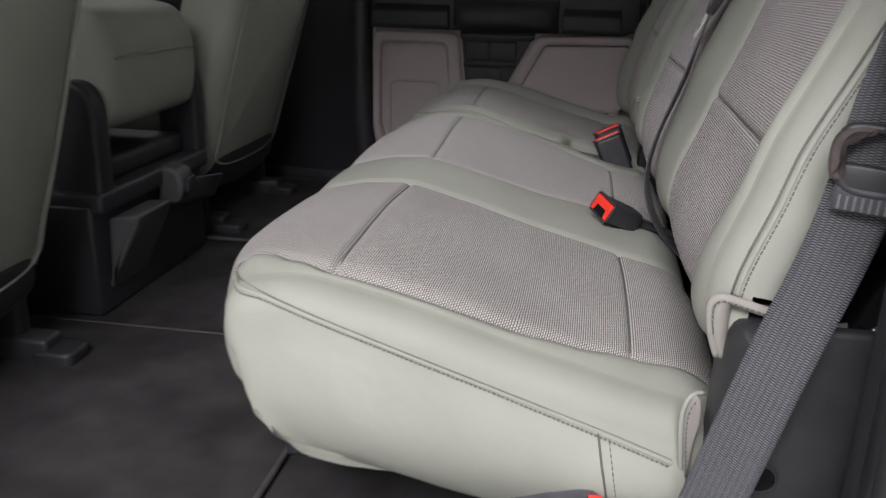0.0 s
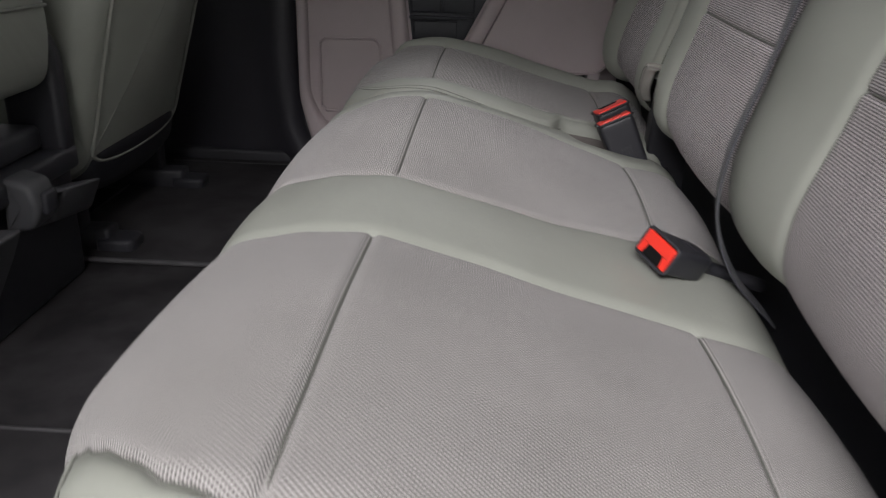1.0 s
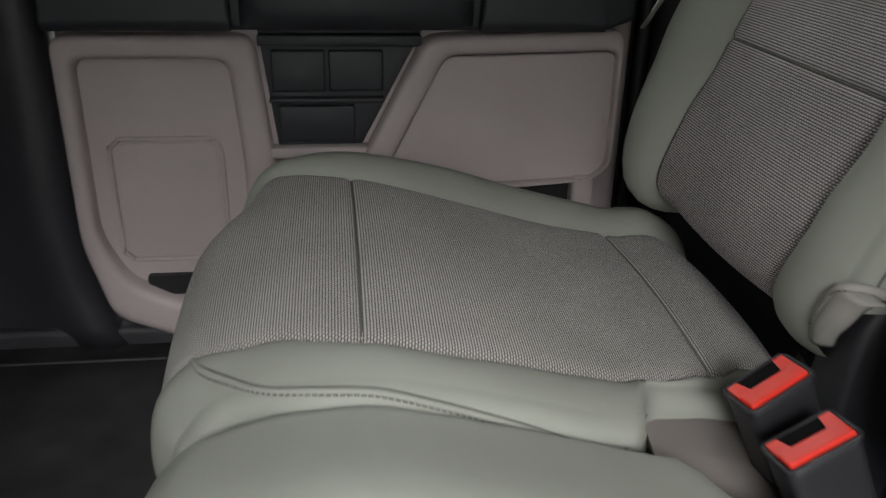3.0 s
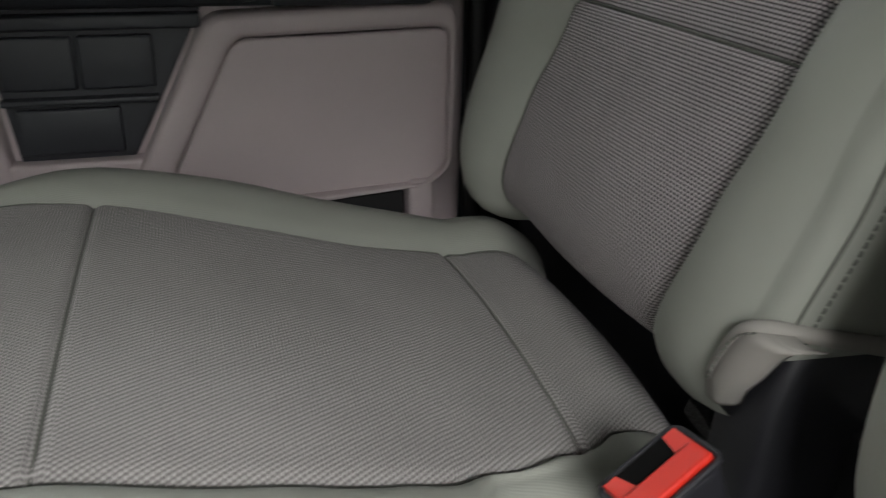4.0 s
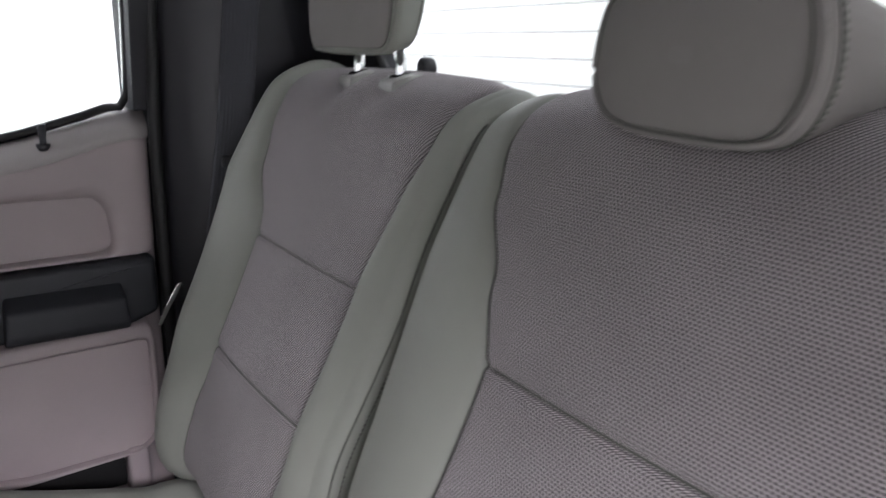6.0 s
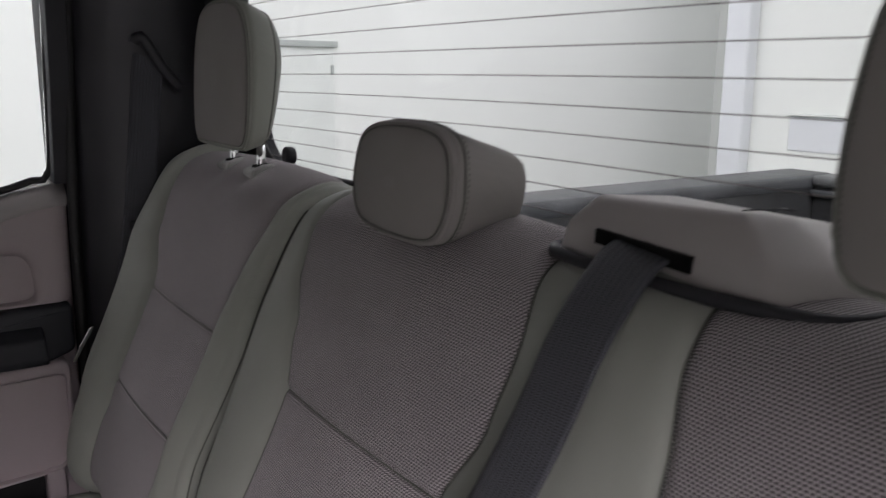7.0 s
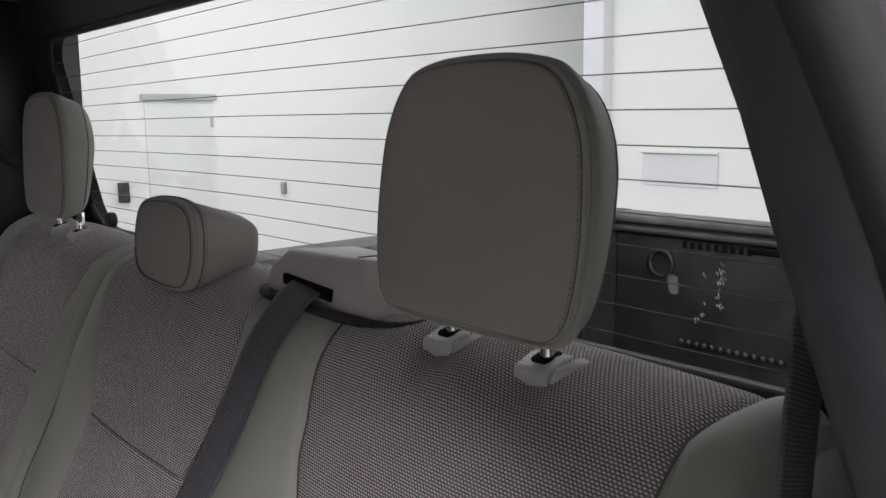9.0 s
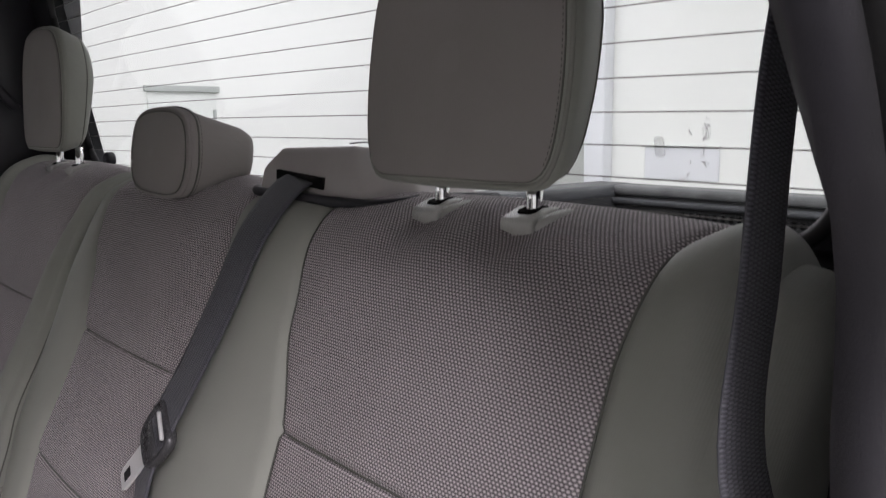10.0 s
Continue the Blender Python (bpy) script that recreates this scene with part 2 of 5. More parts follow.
def strap_bm(points, widths, thick=0.0014, step=0.012, cross=10):
    """Webbing along points; widths: the vector of half its width at each point."""
    pts, arc = spline(points, step)
    ws, _ = spline(widths, step)
    n = len(pts)
    bm = bmesh.new()
    uvl = bm.loops.layers.uv.new("UVMap")
    sides = []
    for s in (1, -1):
        g = []
        for i, p in enumerate(pts):
            t = i / (n - 1)
            k = t * (len(ws) - 1)
            w = ws[int(k)].lerp(ws[min(int(k) + 1, len(ws) - 1)], k - int(k))
            d = (pts[min(i + 1, n - 1)] - pts[max(i - 1, 0)]).normalized()
            nn = w.cross(d).normalized()
            row = []
            for j in range(cross + 1):
                f = 2 * j / cross - 1
                edge = 0.35 if abs(f) > 0.99 else 1.0
                row.append(bm.verts.new(p + w * f + nn * s * thick * edge))
            g.append(row)
        sides.append(g)
        for i in range(n - 1):
            for j in range(cross):
                f = bm.faces.new((g[i][j], g[i][j + 1], g[i + 1][j + 1], g[i + 1][j]))
                for l, (a, b) in zip(f.loops, ((i, j), (i, j + 1), (i + 1, j + 1), (i + 1, j))):
                    l[uvl].uv = (b / cross * 0.047, arc[a])
    for j in (0, cross):
        for i in range(n - 1):
            bm.faces.new((sides[0][i][j], sides[0][i + 1][j], sides[1][i + 1][j], sides[1][i][j]))
    return bm


class Sheet:
    """A padded surface: a side profile (x, z) swept across y. breaks(s): the y of each seam line at arc length s; groove, puff and edge
    rounding are pushed along the profile's normal. Both ends turn down into side panels that run to the core line."""

    def __init__(self, profile, breaks, subs, cross, radius, core, off, bulge=(0.0, 0.0), seam=0.004, wide=0.006, side_steps=8, crossers=None):
        self.pts, self.arc = spline([(x, 0, z) for x, z in profile], 0.004)
        self.breaks, self.core, self.off, self.seam, self.wide = breaks, core, off, seam, wide
        self.radius, self.bulge, self.cross, self.crossers = radius, bulge, cross, crossers
        self.ss = []
        self.warp = None
        self.cols = []
        K = len(subs)
        for a in range(side_steps, 0, -1):
            self.cols.append(("side0", -1, a / side_steps))
        for a in range(6, 0, -1):
            self.cols.append(("round0", -1, a / 6))
        for k, n in enumerate(subs):
            for j in range(n + (k == K - 1)):
                self.cols.append(("top", k, 0.5 - 0.5 * math.cos(math.pi * j / n) if n > 3 else j / n))
        for a in range(1, 7):
            self.cols.append(("round1", K, a / 6))
        for a in range(1, side_steps + 1):
            self.cols.append(("side1", K, a / side_steps))

    def frame_at(self, s):
        s = min(max(s, 0), self.arc[-1])
        lo, hi = 0, len(self.arc) - 1
        while hi - lo > 1:
            mid = (lo + hi) // 2
            lo, hi = (mid, hi) if self.arc[mid] <= s else (lo, mid)
        t = (s - self.arc[lo]) / max(1e-9, self.arc[hi] - self.arc[lo])
        p = self.pts[lo].lerp(self.pts[hi], t)
        a, b = self.pts[max(lo - 2, 0)], self.pts[min(hi + 2, len(self.pts) - 1)]
        d = (b - a).normalized()
        return p, Vector((-d.z, 0, d.x)), d

    def height(self, s, y):
        ys = self.breaks(s)
        h = 0.0
        for k in range(1, len(ys) - 1):
            h -= self.seam * math.exp(-((y - ys[k]) / self.wide) ** 2)
        for c, s0 in enumerate(self.cross):
            a, b = ys[self.crossers[c][0]], ys[self.crossers[c][1]]
            if a - 1e-4 <= y <= b + 1e-4:
                h -= self.seam * 0.8 * math.exp(-((s - s0) / (self.wide * 0.8)) ** 2)
        return h + self.off(s, y, ys)

    def place(self, s, col):
        p, n, d = self.frame_at(s)
        kind, k, f = col
        ys = self.breaks(s)
        if kind == "top":
            y = ys[k] + (ys[k + 1] - ys[k]) * f
            return p + n * self.height(s, y) + Vector((0, y, 0))
        e, sg = (0, -1) if kind[-1] == "0" else (1, 1)
        y0, R = (ys[0] if e == 0 else ys[-1]), self.radius[e]
        h0 = self.height(s, y0)
        if kind[:-1] == "round":
            a = f * math.pi / 2
            return p + n * (h0 - R * (1 - math.cos(a))) + Vector((0, y0 + sg * R * math.sin(a), 0))
        q = p + n * (h0 - R)
        c = self.core(s, p, n)
        w = q.lerp(Vector((c[0], 0, c[1])), f)
        return w + Vector((0, y0 + sg * (R + self.bulge[e] * math.sin(math.pi * min(1, f * 1.0)) - self.bulge[e] * 0.9 * f * f), 0))

    def build(self, region):
        """region(s, kind, k, y) names the part that each face belongs to; returns {name: bmesh}."""
        grid = [[self.place(s, c) for c in self.cols] for s in self.ss]
        if self.warp:
            grid = [[self.warp(p) for p in row] for row in grid]
        out = {}
        us = [[0.0] * len(self.cols) for _ in self.ss]
        for i in range(len(self.ss)):
            for j in range(1, len(self.cols)):
                us[i][j] = us[i][j - 1] + (grid[i][j] - grid[i][j - 1]).length
        mid = [j for j, c in enumerate(self.cols) if c[0] == "top"][0]
        for i in range(len(self.ss)):
            base = us[i][mid] - grid[i][mid].y
            us[i] = [u - base for u in us[i]]
        for i in range(len(self.ss) - 1):
            for j in range(len(self.cols) - 1):
                ca, cb = self.cols[j], self.cols[j + 1]
                cc = ca if ca[0] == "top" and cb[0] == "top" else (cb if ca[0] == "top" else ca)
                name = region((self.ss[i] + self.ss[i + 1]) / 2, cc[0], ca[1] if cc[0] == "top" else cc[1], (grid[i][j].y + grid[i][j + 1].y) / 2)
                if name is None:
                    continue
                if name not in out:
                    bm = bmesh.new()
                    out[name] = (bm, bm.loops.layers.uv.new("UVMap"), {})
                bm, uvl, vs = out[name]
                corner = ((i, j), (i, j + 1), (i + 1, j + 1), (i + 1, j))
                quad = []
                for q in corner:
                    if q not in vs:
                        vs[q] = bm.verts.new(grid[q[0]][q[1]])
                    quad.append(vs[q])
                f = bm.faces.new(quad)
                for l, q in zip(f.loops, corner):
                    l[uvl].uv = (us[q[0]][q[1]], self.ss[q[0]])
        return {k: v[0] for k, v in out.items()}

    def point(self, s, y, lift=0.0):
        p, n, d = self.frame_at(s)
        return p + n * (self.height(s, y) + lift) + Vector((0, y, 0)), n, d


def arc_at(sheet, x, z):
    """The arc length of the profile's point nearest to (x, z)."""
    return min(zip(sheet.arc, sheet.pts), key=lambda q: (q[1].x - x) ** 2 + (q[1].z - z) ** 2)[0]


def stitch_bm(points, normals, length=0.0045, gap=0.0022, r=0.0006):
    """A row of short raised thread stitches along a line of points."""
    bm = bmesh.new()
    arc = [0.0]
    for a, b in zip(points, points[1:]):
        arc.append(arc[-1] + (b - a).length)

    def where(s):
        k = 0
        while k < len(arc) - 2 and arc[k + 1] < s:
            k += 1
        t = (s - arc[k]) / max(1e-9, arc[k + 1] - arc[k])
        return points[k].lerp(points[k + 1], t), normals[k]
    s = 0.0
    while s + length < arc[-1]:
        a, n = where(s)
        b, _ = where(s + length)
        d = (b - a).normalized()
        w = d.cross(n).normalized() * r
        top = n * r * 1.6
        v = [bm.verts.new(q) for q in (a - w - n * r, a + w - n * r, b + w - n * r, b - w - n * r, a.lerp(b, 0.2) + top, a.lerp(b, 0.8) + top)]
        for q in ((0, 4, 1), (1, 4, 5, 2), (2, 5, 3), (3, 5, 4, 0)):
            bm.faces.new([v[i] for i in q])
        s += length + gap
    return bm


def lerp(a, b, t):
    t = min(1, max(0, t))
    return a + (b - a) * t


def ramp(t, *pairs):
    """Piecewise smooth value through (place, value) pairs."""
    if t <= pairs[0][0]:
        return pairs[0][1]
    for (a, va), (b, vb) in zip(pairs, pairs[1:]):
        if t <= b:
            u = (t - a) / (b - a)
            return va + (vb - va) * u * u * (3 - 2 * u)
    return pairs[-1][1]


def outline(points, step=0.006):
    """A closed smooth outline through (u, v) points."""
    P = [Vector((u, v, 0)) for u, v in points]
    n, out = len(P), []
    for i in range(n):
        p0, p1, p2, p3 = P[i - 1], P[i], P[(i + 1) % n], P[(i + 2) % n]
        k = max(2, int((p2 - p1).length / step))
        for j in range(k):
            t = j / k
            out.append(0.5 * (2 * p1 + (p2 - p0) * t + (2 * p0 - 5 * p1 + 4 * p2 - p3) * t * t + (3 * p1 - p0 - 3 * p2 + p3) * t ** 3))
    return out


def rounded_rect(u0, u1, v0, v1, r, k=4):
    pts = []
    for cu, cv, a0 in ((u1 - r, v1 - r, 0), (u0 + r, v1 - r, 90), (u0 + r, v0 + r, 180), (u1 - r, v0 + r, 270)):
        for j in range(k + 1):
            a = radians(a0 + 90 * j / k)
            pts.append(Vector((cu + r * math.cos(a), cv + r * math.sin(a), 0)))
    return pts


def slab_bm(line, depth, r, to_world, crown=0.0, rings=5, r_back=None):
    """A padded slab: closed outline, rounded rims, depth along w; to_world(u, v, w). crown swells the front face (w = 0 side)."""
    c = sum(line, Vector()) / len(line)
    n = len(line)
    nor = []
    area = sum(line[i].x * line[(i + 1) % n].y - line[(i + 1) % n].x * line[i].y for i in range(n))
    sg = 1 if area > 0 else -1
    for i in range(n):
        d = (line[(i + 1) % n] - line[i - 1]).normalized()
        nor.append(Vector((d.y, -d.x, 0)) * sg)
    rb = r if r_back is None else r_back
    rows = []
    for f in (0.12, 0.35, 0.6, 0.85):
        rows.append([((c + (p - m * r - c) * f), -crown * (1 - f * f)) for p, m in zip(line, nor)])
    for k in range(rings + 1):
        a = math.pi / 2 * k / rings
        rows.append([(p - m * r * (1 - math.sin(a)), r * (1 - math.cos(a))) for p, m in zip(line, nor)])
    for k in range(1, rings + 1):
        a = math.pi / 2 * k / rings
        rows.append([(p - m * rb * (1 - math.cos(a)), depth - rb + rb * math.sin(a)) for p, m in zip(line, nor)])
    for f in (0.6, 0.2):
        rows.append([((c + (p - m * rb - c) * f), depth) for p, m in zip(line, nor)])
    bm = bmesh.new()
    uvl = bm.loops.layers.uv.new("UVMap")
    vr = [[bm.verts.new(to_world(q.x, q.y, w)) for q, w in row] for row in rows]
    uv = [[(q.x, q.y + (w if i > 3 else 0)) for q, w in row] for i, row in enumerate(rows)]
    for i in range(len(vr) - 1):
        for k in range(n):
            f = bm.faces.new((vr[i][k], vr[i][(k + 1) % n], vr[i + 1][(k + 1) % n], vr[i + 1][k]))
            for l, q in zip(f.loops, ((i, k), (i, (k + 1) % n), (i + 1, (k + 1) % n), (i + 1, k))):
                l[uvl].uv = uv[q[0]][q[1]]
    bm.faces.new(vr[0])
    bm.faces.new(vr[-1][::-1])
    return bm



def loft_bm(rings, cap=True, bevel=0.0):
    bm = bmesh.new()
    vr = [[bm.verts.new(p) for p in r] for r in rings]
    n = len(vr[0])
    for a, b in zip(vr, vr[1:]):
        for k in range(n):
            bm.faces.new((a[k], a[(k + 1) % n], b[(k + 1) % n], b[k]))
    if cap:
        bm.faces.new(vr[0][::-1])
        bm.faces.new(vr[-1])
    if bevel:
        bmesh.ops.bevel(bm, geom=bm.edges[:], offset=bevel, segments=4, profile=0.6, affect="EDGES")
    return bm


# ---- setting: the cab ----
FLOOR_Z = 0.05
CUSHION = [(0.020, 0.156), (-0.055, 0.152), (-0.098, 0.190), (-0.118, 0.235), (-0.119, 0.280), (-0.106, 0.320), (-0.075, 0.345), (-0.030, 0.357), (0.028, 0.357),
           (0.12, 0.336), (0.21, 0.308), (0.308, 0.281), (0.365, 0.266), (0.393, 0.240), (0.400, 0.200)]
BACK = [(0.470, 0.325), (0.420, 0.314), (0.382, 0.320), (0.362, 0.344), (0.363, 0.392), (0.382, 0.455), (0.397, 0.505), (0.428, 0.572), (0.456, 0.635), (0.486, 0.712),
        (0.508, 0.768), (0.528, 0.798), (0.555, 0.814), (0.588, 0.821), (0.620, 0.810), (0.640, 0.780)]


def wall_rear(u, v, w):
    """The raked rear wall of the cab: u across, v up, w outwards."""
    return Vector((0.6695 - (v - 0.78) * 0.20 + w, u, v))


def cab():
    tagged(part("floor", box_bm(-1.9, 0.74, -0.81, 0.90, FLOOR_Z - 0.05, FLOOR_Z, 0.004), CARPET, None), "dark charcoal carpeted cab floor", "floor", kind="structure")
    tagged(part("ceiling", box_bm(-1.9, 0.74, -0.80, 0.86, 1.205, 1.25, 0.01), HEADLINER, None), "grey-brown cloth headliner under the cab roof", "ceiling", kind="structure")
    rw = thing("wall_rear", "dark trimmed cab rear wall round the back window", "wall", kind="structure")
    for name, y0, y1, z0, z1 in (("lower_panel", -0.86, 0.89, 0.0, 0.795), ("header", -0.86, 0.89, 1.135, 1.25), ("side_panel", 0.695, 0.89, 0.795, 1.135), ("side_panel", -0.86, -0.695, 0.795, 1.135)):
        bm = bmesh.new()
        for v in box(bm, 0, 0.03, y0, y1, z0, z1):
            v.co = wall_rear(v.co.y, v.co.z, v.co.x)
        part(name, bm, BLACK_SOFT, rw, smooth=False)
    win = thing("window_1", "fixed rear cab window with fine heater lines", "window", kind="structure")
    line = rounded_rect(-0.70, 0.70, 0.79, 1.14, 0.03)
    g = part("pane", slab_bm(line, 0.004, 0.001, lambda u, v, w: wall_rear(u, v, w + 0.012), rings=1), GLASS, win, "clear tempered glass", smooth=False)
    g.visible_shadow = False
    for k in range(13):
        zz = 0.8121 + k * 0.0254
        bm = bmesh.new()
        sag = 0.004
        pts = [wall_rear(y, zz + sag * (1 - (y / 0.78) ** 2), 0.0105) for y in (-0.69, -0.4, 0.0, 0.4, 0.69)]
        tube(bm, pts, 0.00048, 4, 0.08)
        part("heater_line", bm, HEATER, win)
    rim = rounded_rect(-0.695, 0.695, 0.795, 1.135, 0.060, 8)
    for k, (cu, cv) in enumerate(((0.695, 1.135), (-0.695, 1.135), (-0.695, 0.795), (0.695, 0.795))):
        arc_ = rim[k * 9:k * 9 + 9]
        ring = [Vector((cu, cv, 0))] + arc_
        part("corner_trim", loft_bm([[wall_rear(p.x, p.y, w) for p in ring] for w in (0.001, 0.029)]), BLACK_SOFT, win, smooth=False)
    seal = bmesh.new()
    tube(seal, [wall_rear(p.x, p.y, 0.004) for p in rim + rim[:1]], 0.007, 6, 0.5)
    part("window_seal", seal, RUBBER_AND_GAP, win)
    part("glass_smudge", slab_bm(rounded_rect(-0.5590, -0.5500, 0.8568, 0.8722, 0.0030), 0.0006, 0.0002, lambda u, v, w: wall_rear(u, v, 0.0108 + w), rings=1), SMUDGE, win, "small oval grey smudge")
    random.seed(7)
    for k in range(46):
        y, z = (-0.5925 + random.gauss(0, 0.0016), random.uniform(0.8515, 0.8860)) if k < 32 else ((-0.5805 + random.gauss(0, 0.0012), random.choice((0.8445, 0.8530, 0.8740, 0.8755)) + random.gauss(0, 0.0016)) if k < 40 else (-0.5760 + random.gauss(0, 0.002), 0.8400 + random.gauss(0, 0.0010)))
        y -= (z - 0.868) * 0.12
        a, h = random.uniform(0.0002, 0.0008), random.uniform(0.0004, 0.0016)
        fleck = [Vector((y + q, z + p, 0)) for q, p in ((-a, -h), (a * 0.4, -h * 0.8), (a, h * 0.6), (-a * 0.2, h))]
        part("dry_fleck", loft_bm([[wall_rear(p.x, p.y, w) for p in fleck] for w in (0.0108, 0.0114)]), FLECK, win, smooth=False)
    knob = thing("tether_knob", "small round black knob on the rear shelf edge", "knob")
    part("cap", slab_bm(rounded_rect(-0.013, 0.013, -0.013, 0.013, 0.0125, 6), 0.016, 0.005, lambda u, v, w: Vector((0.628 + w, 0.521 + u, 0.826 + v))), BLACK, knob)
    part("stem", tube_bm([(0.636, 0.521, 0.79), (0.636, 0.521, 0.824)], 0.006, 8, 0.02), BLACK, knob)


cab()


# ---- rear bench ----
def puff(y, b, amounts):
    for k, a in enumerate(amounts):
        if b[k] < y < b[k + 1]:
            f = (y - b[k]) / (b[k + 1] - b[k])
            return a * 4 * f * (1 - f)
    return 0.0


def sheet_with_seams(profile, ys, subs, radius, core, off, bulge, places, blocks, seam=0.0042, wide=0.0046):
    sh = Sheet(profile, ys, subs, [], radius, core, off, bulge, seam, wide, crossers=[])
    sh.cross, sh.crossers = [], []
    for b in blocks:
        for x, z in places:
            sh.cross.append(arc_at(sh, x, z))
            sh.crossers.append((b, b + 1))
    n = int(sh.arc[-1] / 0.010)
    ss = {round(k * sh.arc[-1] / n, 5) for k in range(n + 1)}
    for s0 in sh.cross:
        ss |= {round(s0 + d, 5) for d in (-0.012, -0.009, -0.006, -0.004, -0.002, 0, 0.002, 0.004, 0.006, 0.009, 0.012)}
    ss = sorted(s for s in ss if 0 <= s <= sh.arc[-1])
    sh.ss = [ss[0]] + [b for a, b in zip(ss, ss[1:]) if b - a > 0.0012]
    return sh


def upholster(th, sh, blocks, prefix, hem=None, cut=None):
    """Cloth inserts, split at their cross seams, the trim panels between them, and the sewn seam lines."""
    cuts = sorted(set(sh.cross))
    last = len(sh.breaks(0)) - 2

    def region(s, kind, k, y):
        if kind == "top" and k in blocks:
            return "insert %d %d" % (k, sum(s > c for c in cuts))
        if cut is not None and s < hem[0] and y < cut:
            return None
        if prefix == "cushion" and kind[:4] == "side" and s < 0.075:
            return None
        if hem and kind[:4] == "side" and s < hem[0] and kind[-1] in hem[1]:
            return None
        return "trim %d" % (k if kind == "top" else (0 if kind[-1] == "0" else last))
    for name, bm in sorted(sh.build(region).items()):
        if name.startswith("insert"):
            part(prefix + "_insert", bm, CLOTH_SEAT if prefix == "cushion" else CLOTH_BACK, th, "taupe basket-woven cloth insert")
        else:
            part(prefix + "_trim", bm, VINYL, th, "smooth grey-green trim panel")
    for k in range(1, last + 1):
        pts = [sh.point(s, sh.breaks(s)[k], 0.0006)[0] for s in sh.ss[2:-2]]
        part(prefix + "_seam", tube_bm(pts, 0.0010, 5, 0.05), THREAD, th)
    for (a, b), s0 in zip(sh.crossers, sh.cross):
        y0, y1 = sh.breaks(s0)[a], sh.breaks(s0)[b]
        pts = [sh.point(s0, y0 + (y1 - y0) * j / 20, 0.0006)[0] for j in range(21)]
        part(prefix + "_seam", tube_bm(pts, 0.0011, 5, 0.05), THREAD, th)


def edge_line(sh, rows, lift=0.0006):
    """Points and normals on a rounded end of a sheet; rows: (s, kind, fraction)."""
    pts, nor = [], []
    for s, kind, f in rows:
        p = sh.place(s, (kind, -1, f) if f <= 1 else ("side" + kind[-1], -1, f - 1))
        q, n, d = sh.frame_at(s)
        a = min(f, 1) * math.pi / 2
        m = n * math.cos(a) + Vector((0, -1 if kind[-1] == "0" else 1, 0)) * math.sin(a)
        pts.append(p + m * lift)
        nor.append(m)
    return pts, nor


def edge_sewing(th, sh, kind, s0, s1, f0, f1, gap, ridge=False):
    """A piped edge seam with a row of top stitches beside it."""
    n = 60
    rows = [(s0 + (s1 - s0) * k / n, kind, f0 + (f1 - f0) * k / n if f1 is not None else ramp(k / n, *f0)) for k in range(n + 1)]
    pts, _ = edge_line(sh, rows, 0.0002)
    part("edge_seam", tube_bm(pts, 0.0011, 5, 0.05), THREAD, th)
    rows = [(s, k, f + gap) for s, k, f in rows]
    pts, nor = edge_line(sh, rows, 0.0006)
    if ridge:
        mid, _ = edge_line(sh, [(s, k, f - gap / 2) for s, k, f in rows], -0.0012)
        part("edge_ridge", tube_bm(mid, 0.0027, 8, 0.02), VINYL, th, "low padded ridge beside the seam")
    part("stitching", stitch_bm(pts, nor, 0.0036, 0.0010, 0.0007), STITCH, th, "dark top stitching")


def front_round(s, y, y_from, y_to, amount):
    """Rounds the outer front corner of a cushion in plan."""
    t = ramp(y, (y_from, 0.0), (y_to, 1.0)) if y_to > y_from else ramp(-y, (-y_from, 0.0), (-y_to, 1.0))
    return -amount * t * ramp(s - 0.075, (-0.07, 0.3), (0.0, 0.8), (0.10, 1.0), (0.19, 0.75), (0.27, 0.05), (0.32, 0.0))


def nose_drop(s):
    """How far the cushion's nose is pressed down between its corners."""
    return ramp(s, (0.24, 0.0), (0.285, 0.005), (0.33, 0.009), (0.37, 0.005), (0.43, 0.0))


def crown(s, y):
    """The wide cushion rises towards the middle place at its front."""
    return ramp(y, (-0.50, 0.0), (-0.33, -0.005), (-0.16, -0.004), (0.14, 0.010), (0.246, -0.004)) * ramp(s, (0.28, 0.0), (0.40, 1.0), (0.50, 1.0), (0.70, 0.1))


_cp, _ca = spline([(x, 0, z) for x, z in CUSHION], 0.004)


def cushion_x(s):
    """How far back the cushion's profile is at arc length s; the nose counts as its front."""
    k = min(range(len(_ca)), key=lambda i: abs(_ca[i] - s))
    return _cp[k].x if s > 0.195 else -0.12


def arc_x(x):
    return min((abs(p.x - x), a) for p, a in zip(_cp, _ca) if a > 0.215)[1]


def dimples(s, y, cy):
    """Hollows in the cloth round the two guide sleeves of a head restraint."""
    return sum(0.0102 * math.exp(-((y - cy - dy) / 0.026) ** 2 - ((s - 0.625) / 0.030) ** 2) for dy in (-0.0495, 0.0495))


def hollow(s, y):
    """The outer place of the wide backrest is dished at lumbar height."""
    return 0.014 * math.exp(-((s - 0.29) / 0.11) ** 2 - ((y + 0.43) / 0.20) ** 2)


def back_core(s, p, n):
    """Where the side panels of a backrest end, inside it."""
    k = ramp(s, (0.48, 0.0), (0.64, 1.0))
    return lerp(p.x - n.x * 0.085, p.x + 0.03 - (p.x - 0.55) * 0.3, k), lerp(p.z - n.z * 0.085, p.z - 0.06, k)


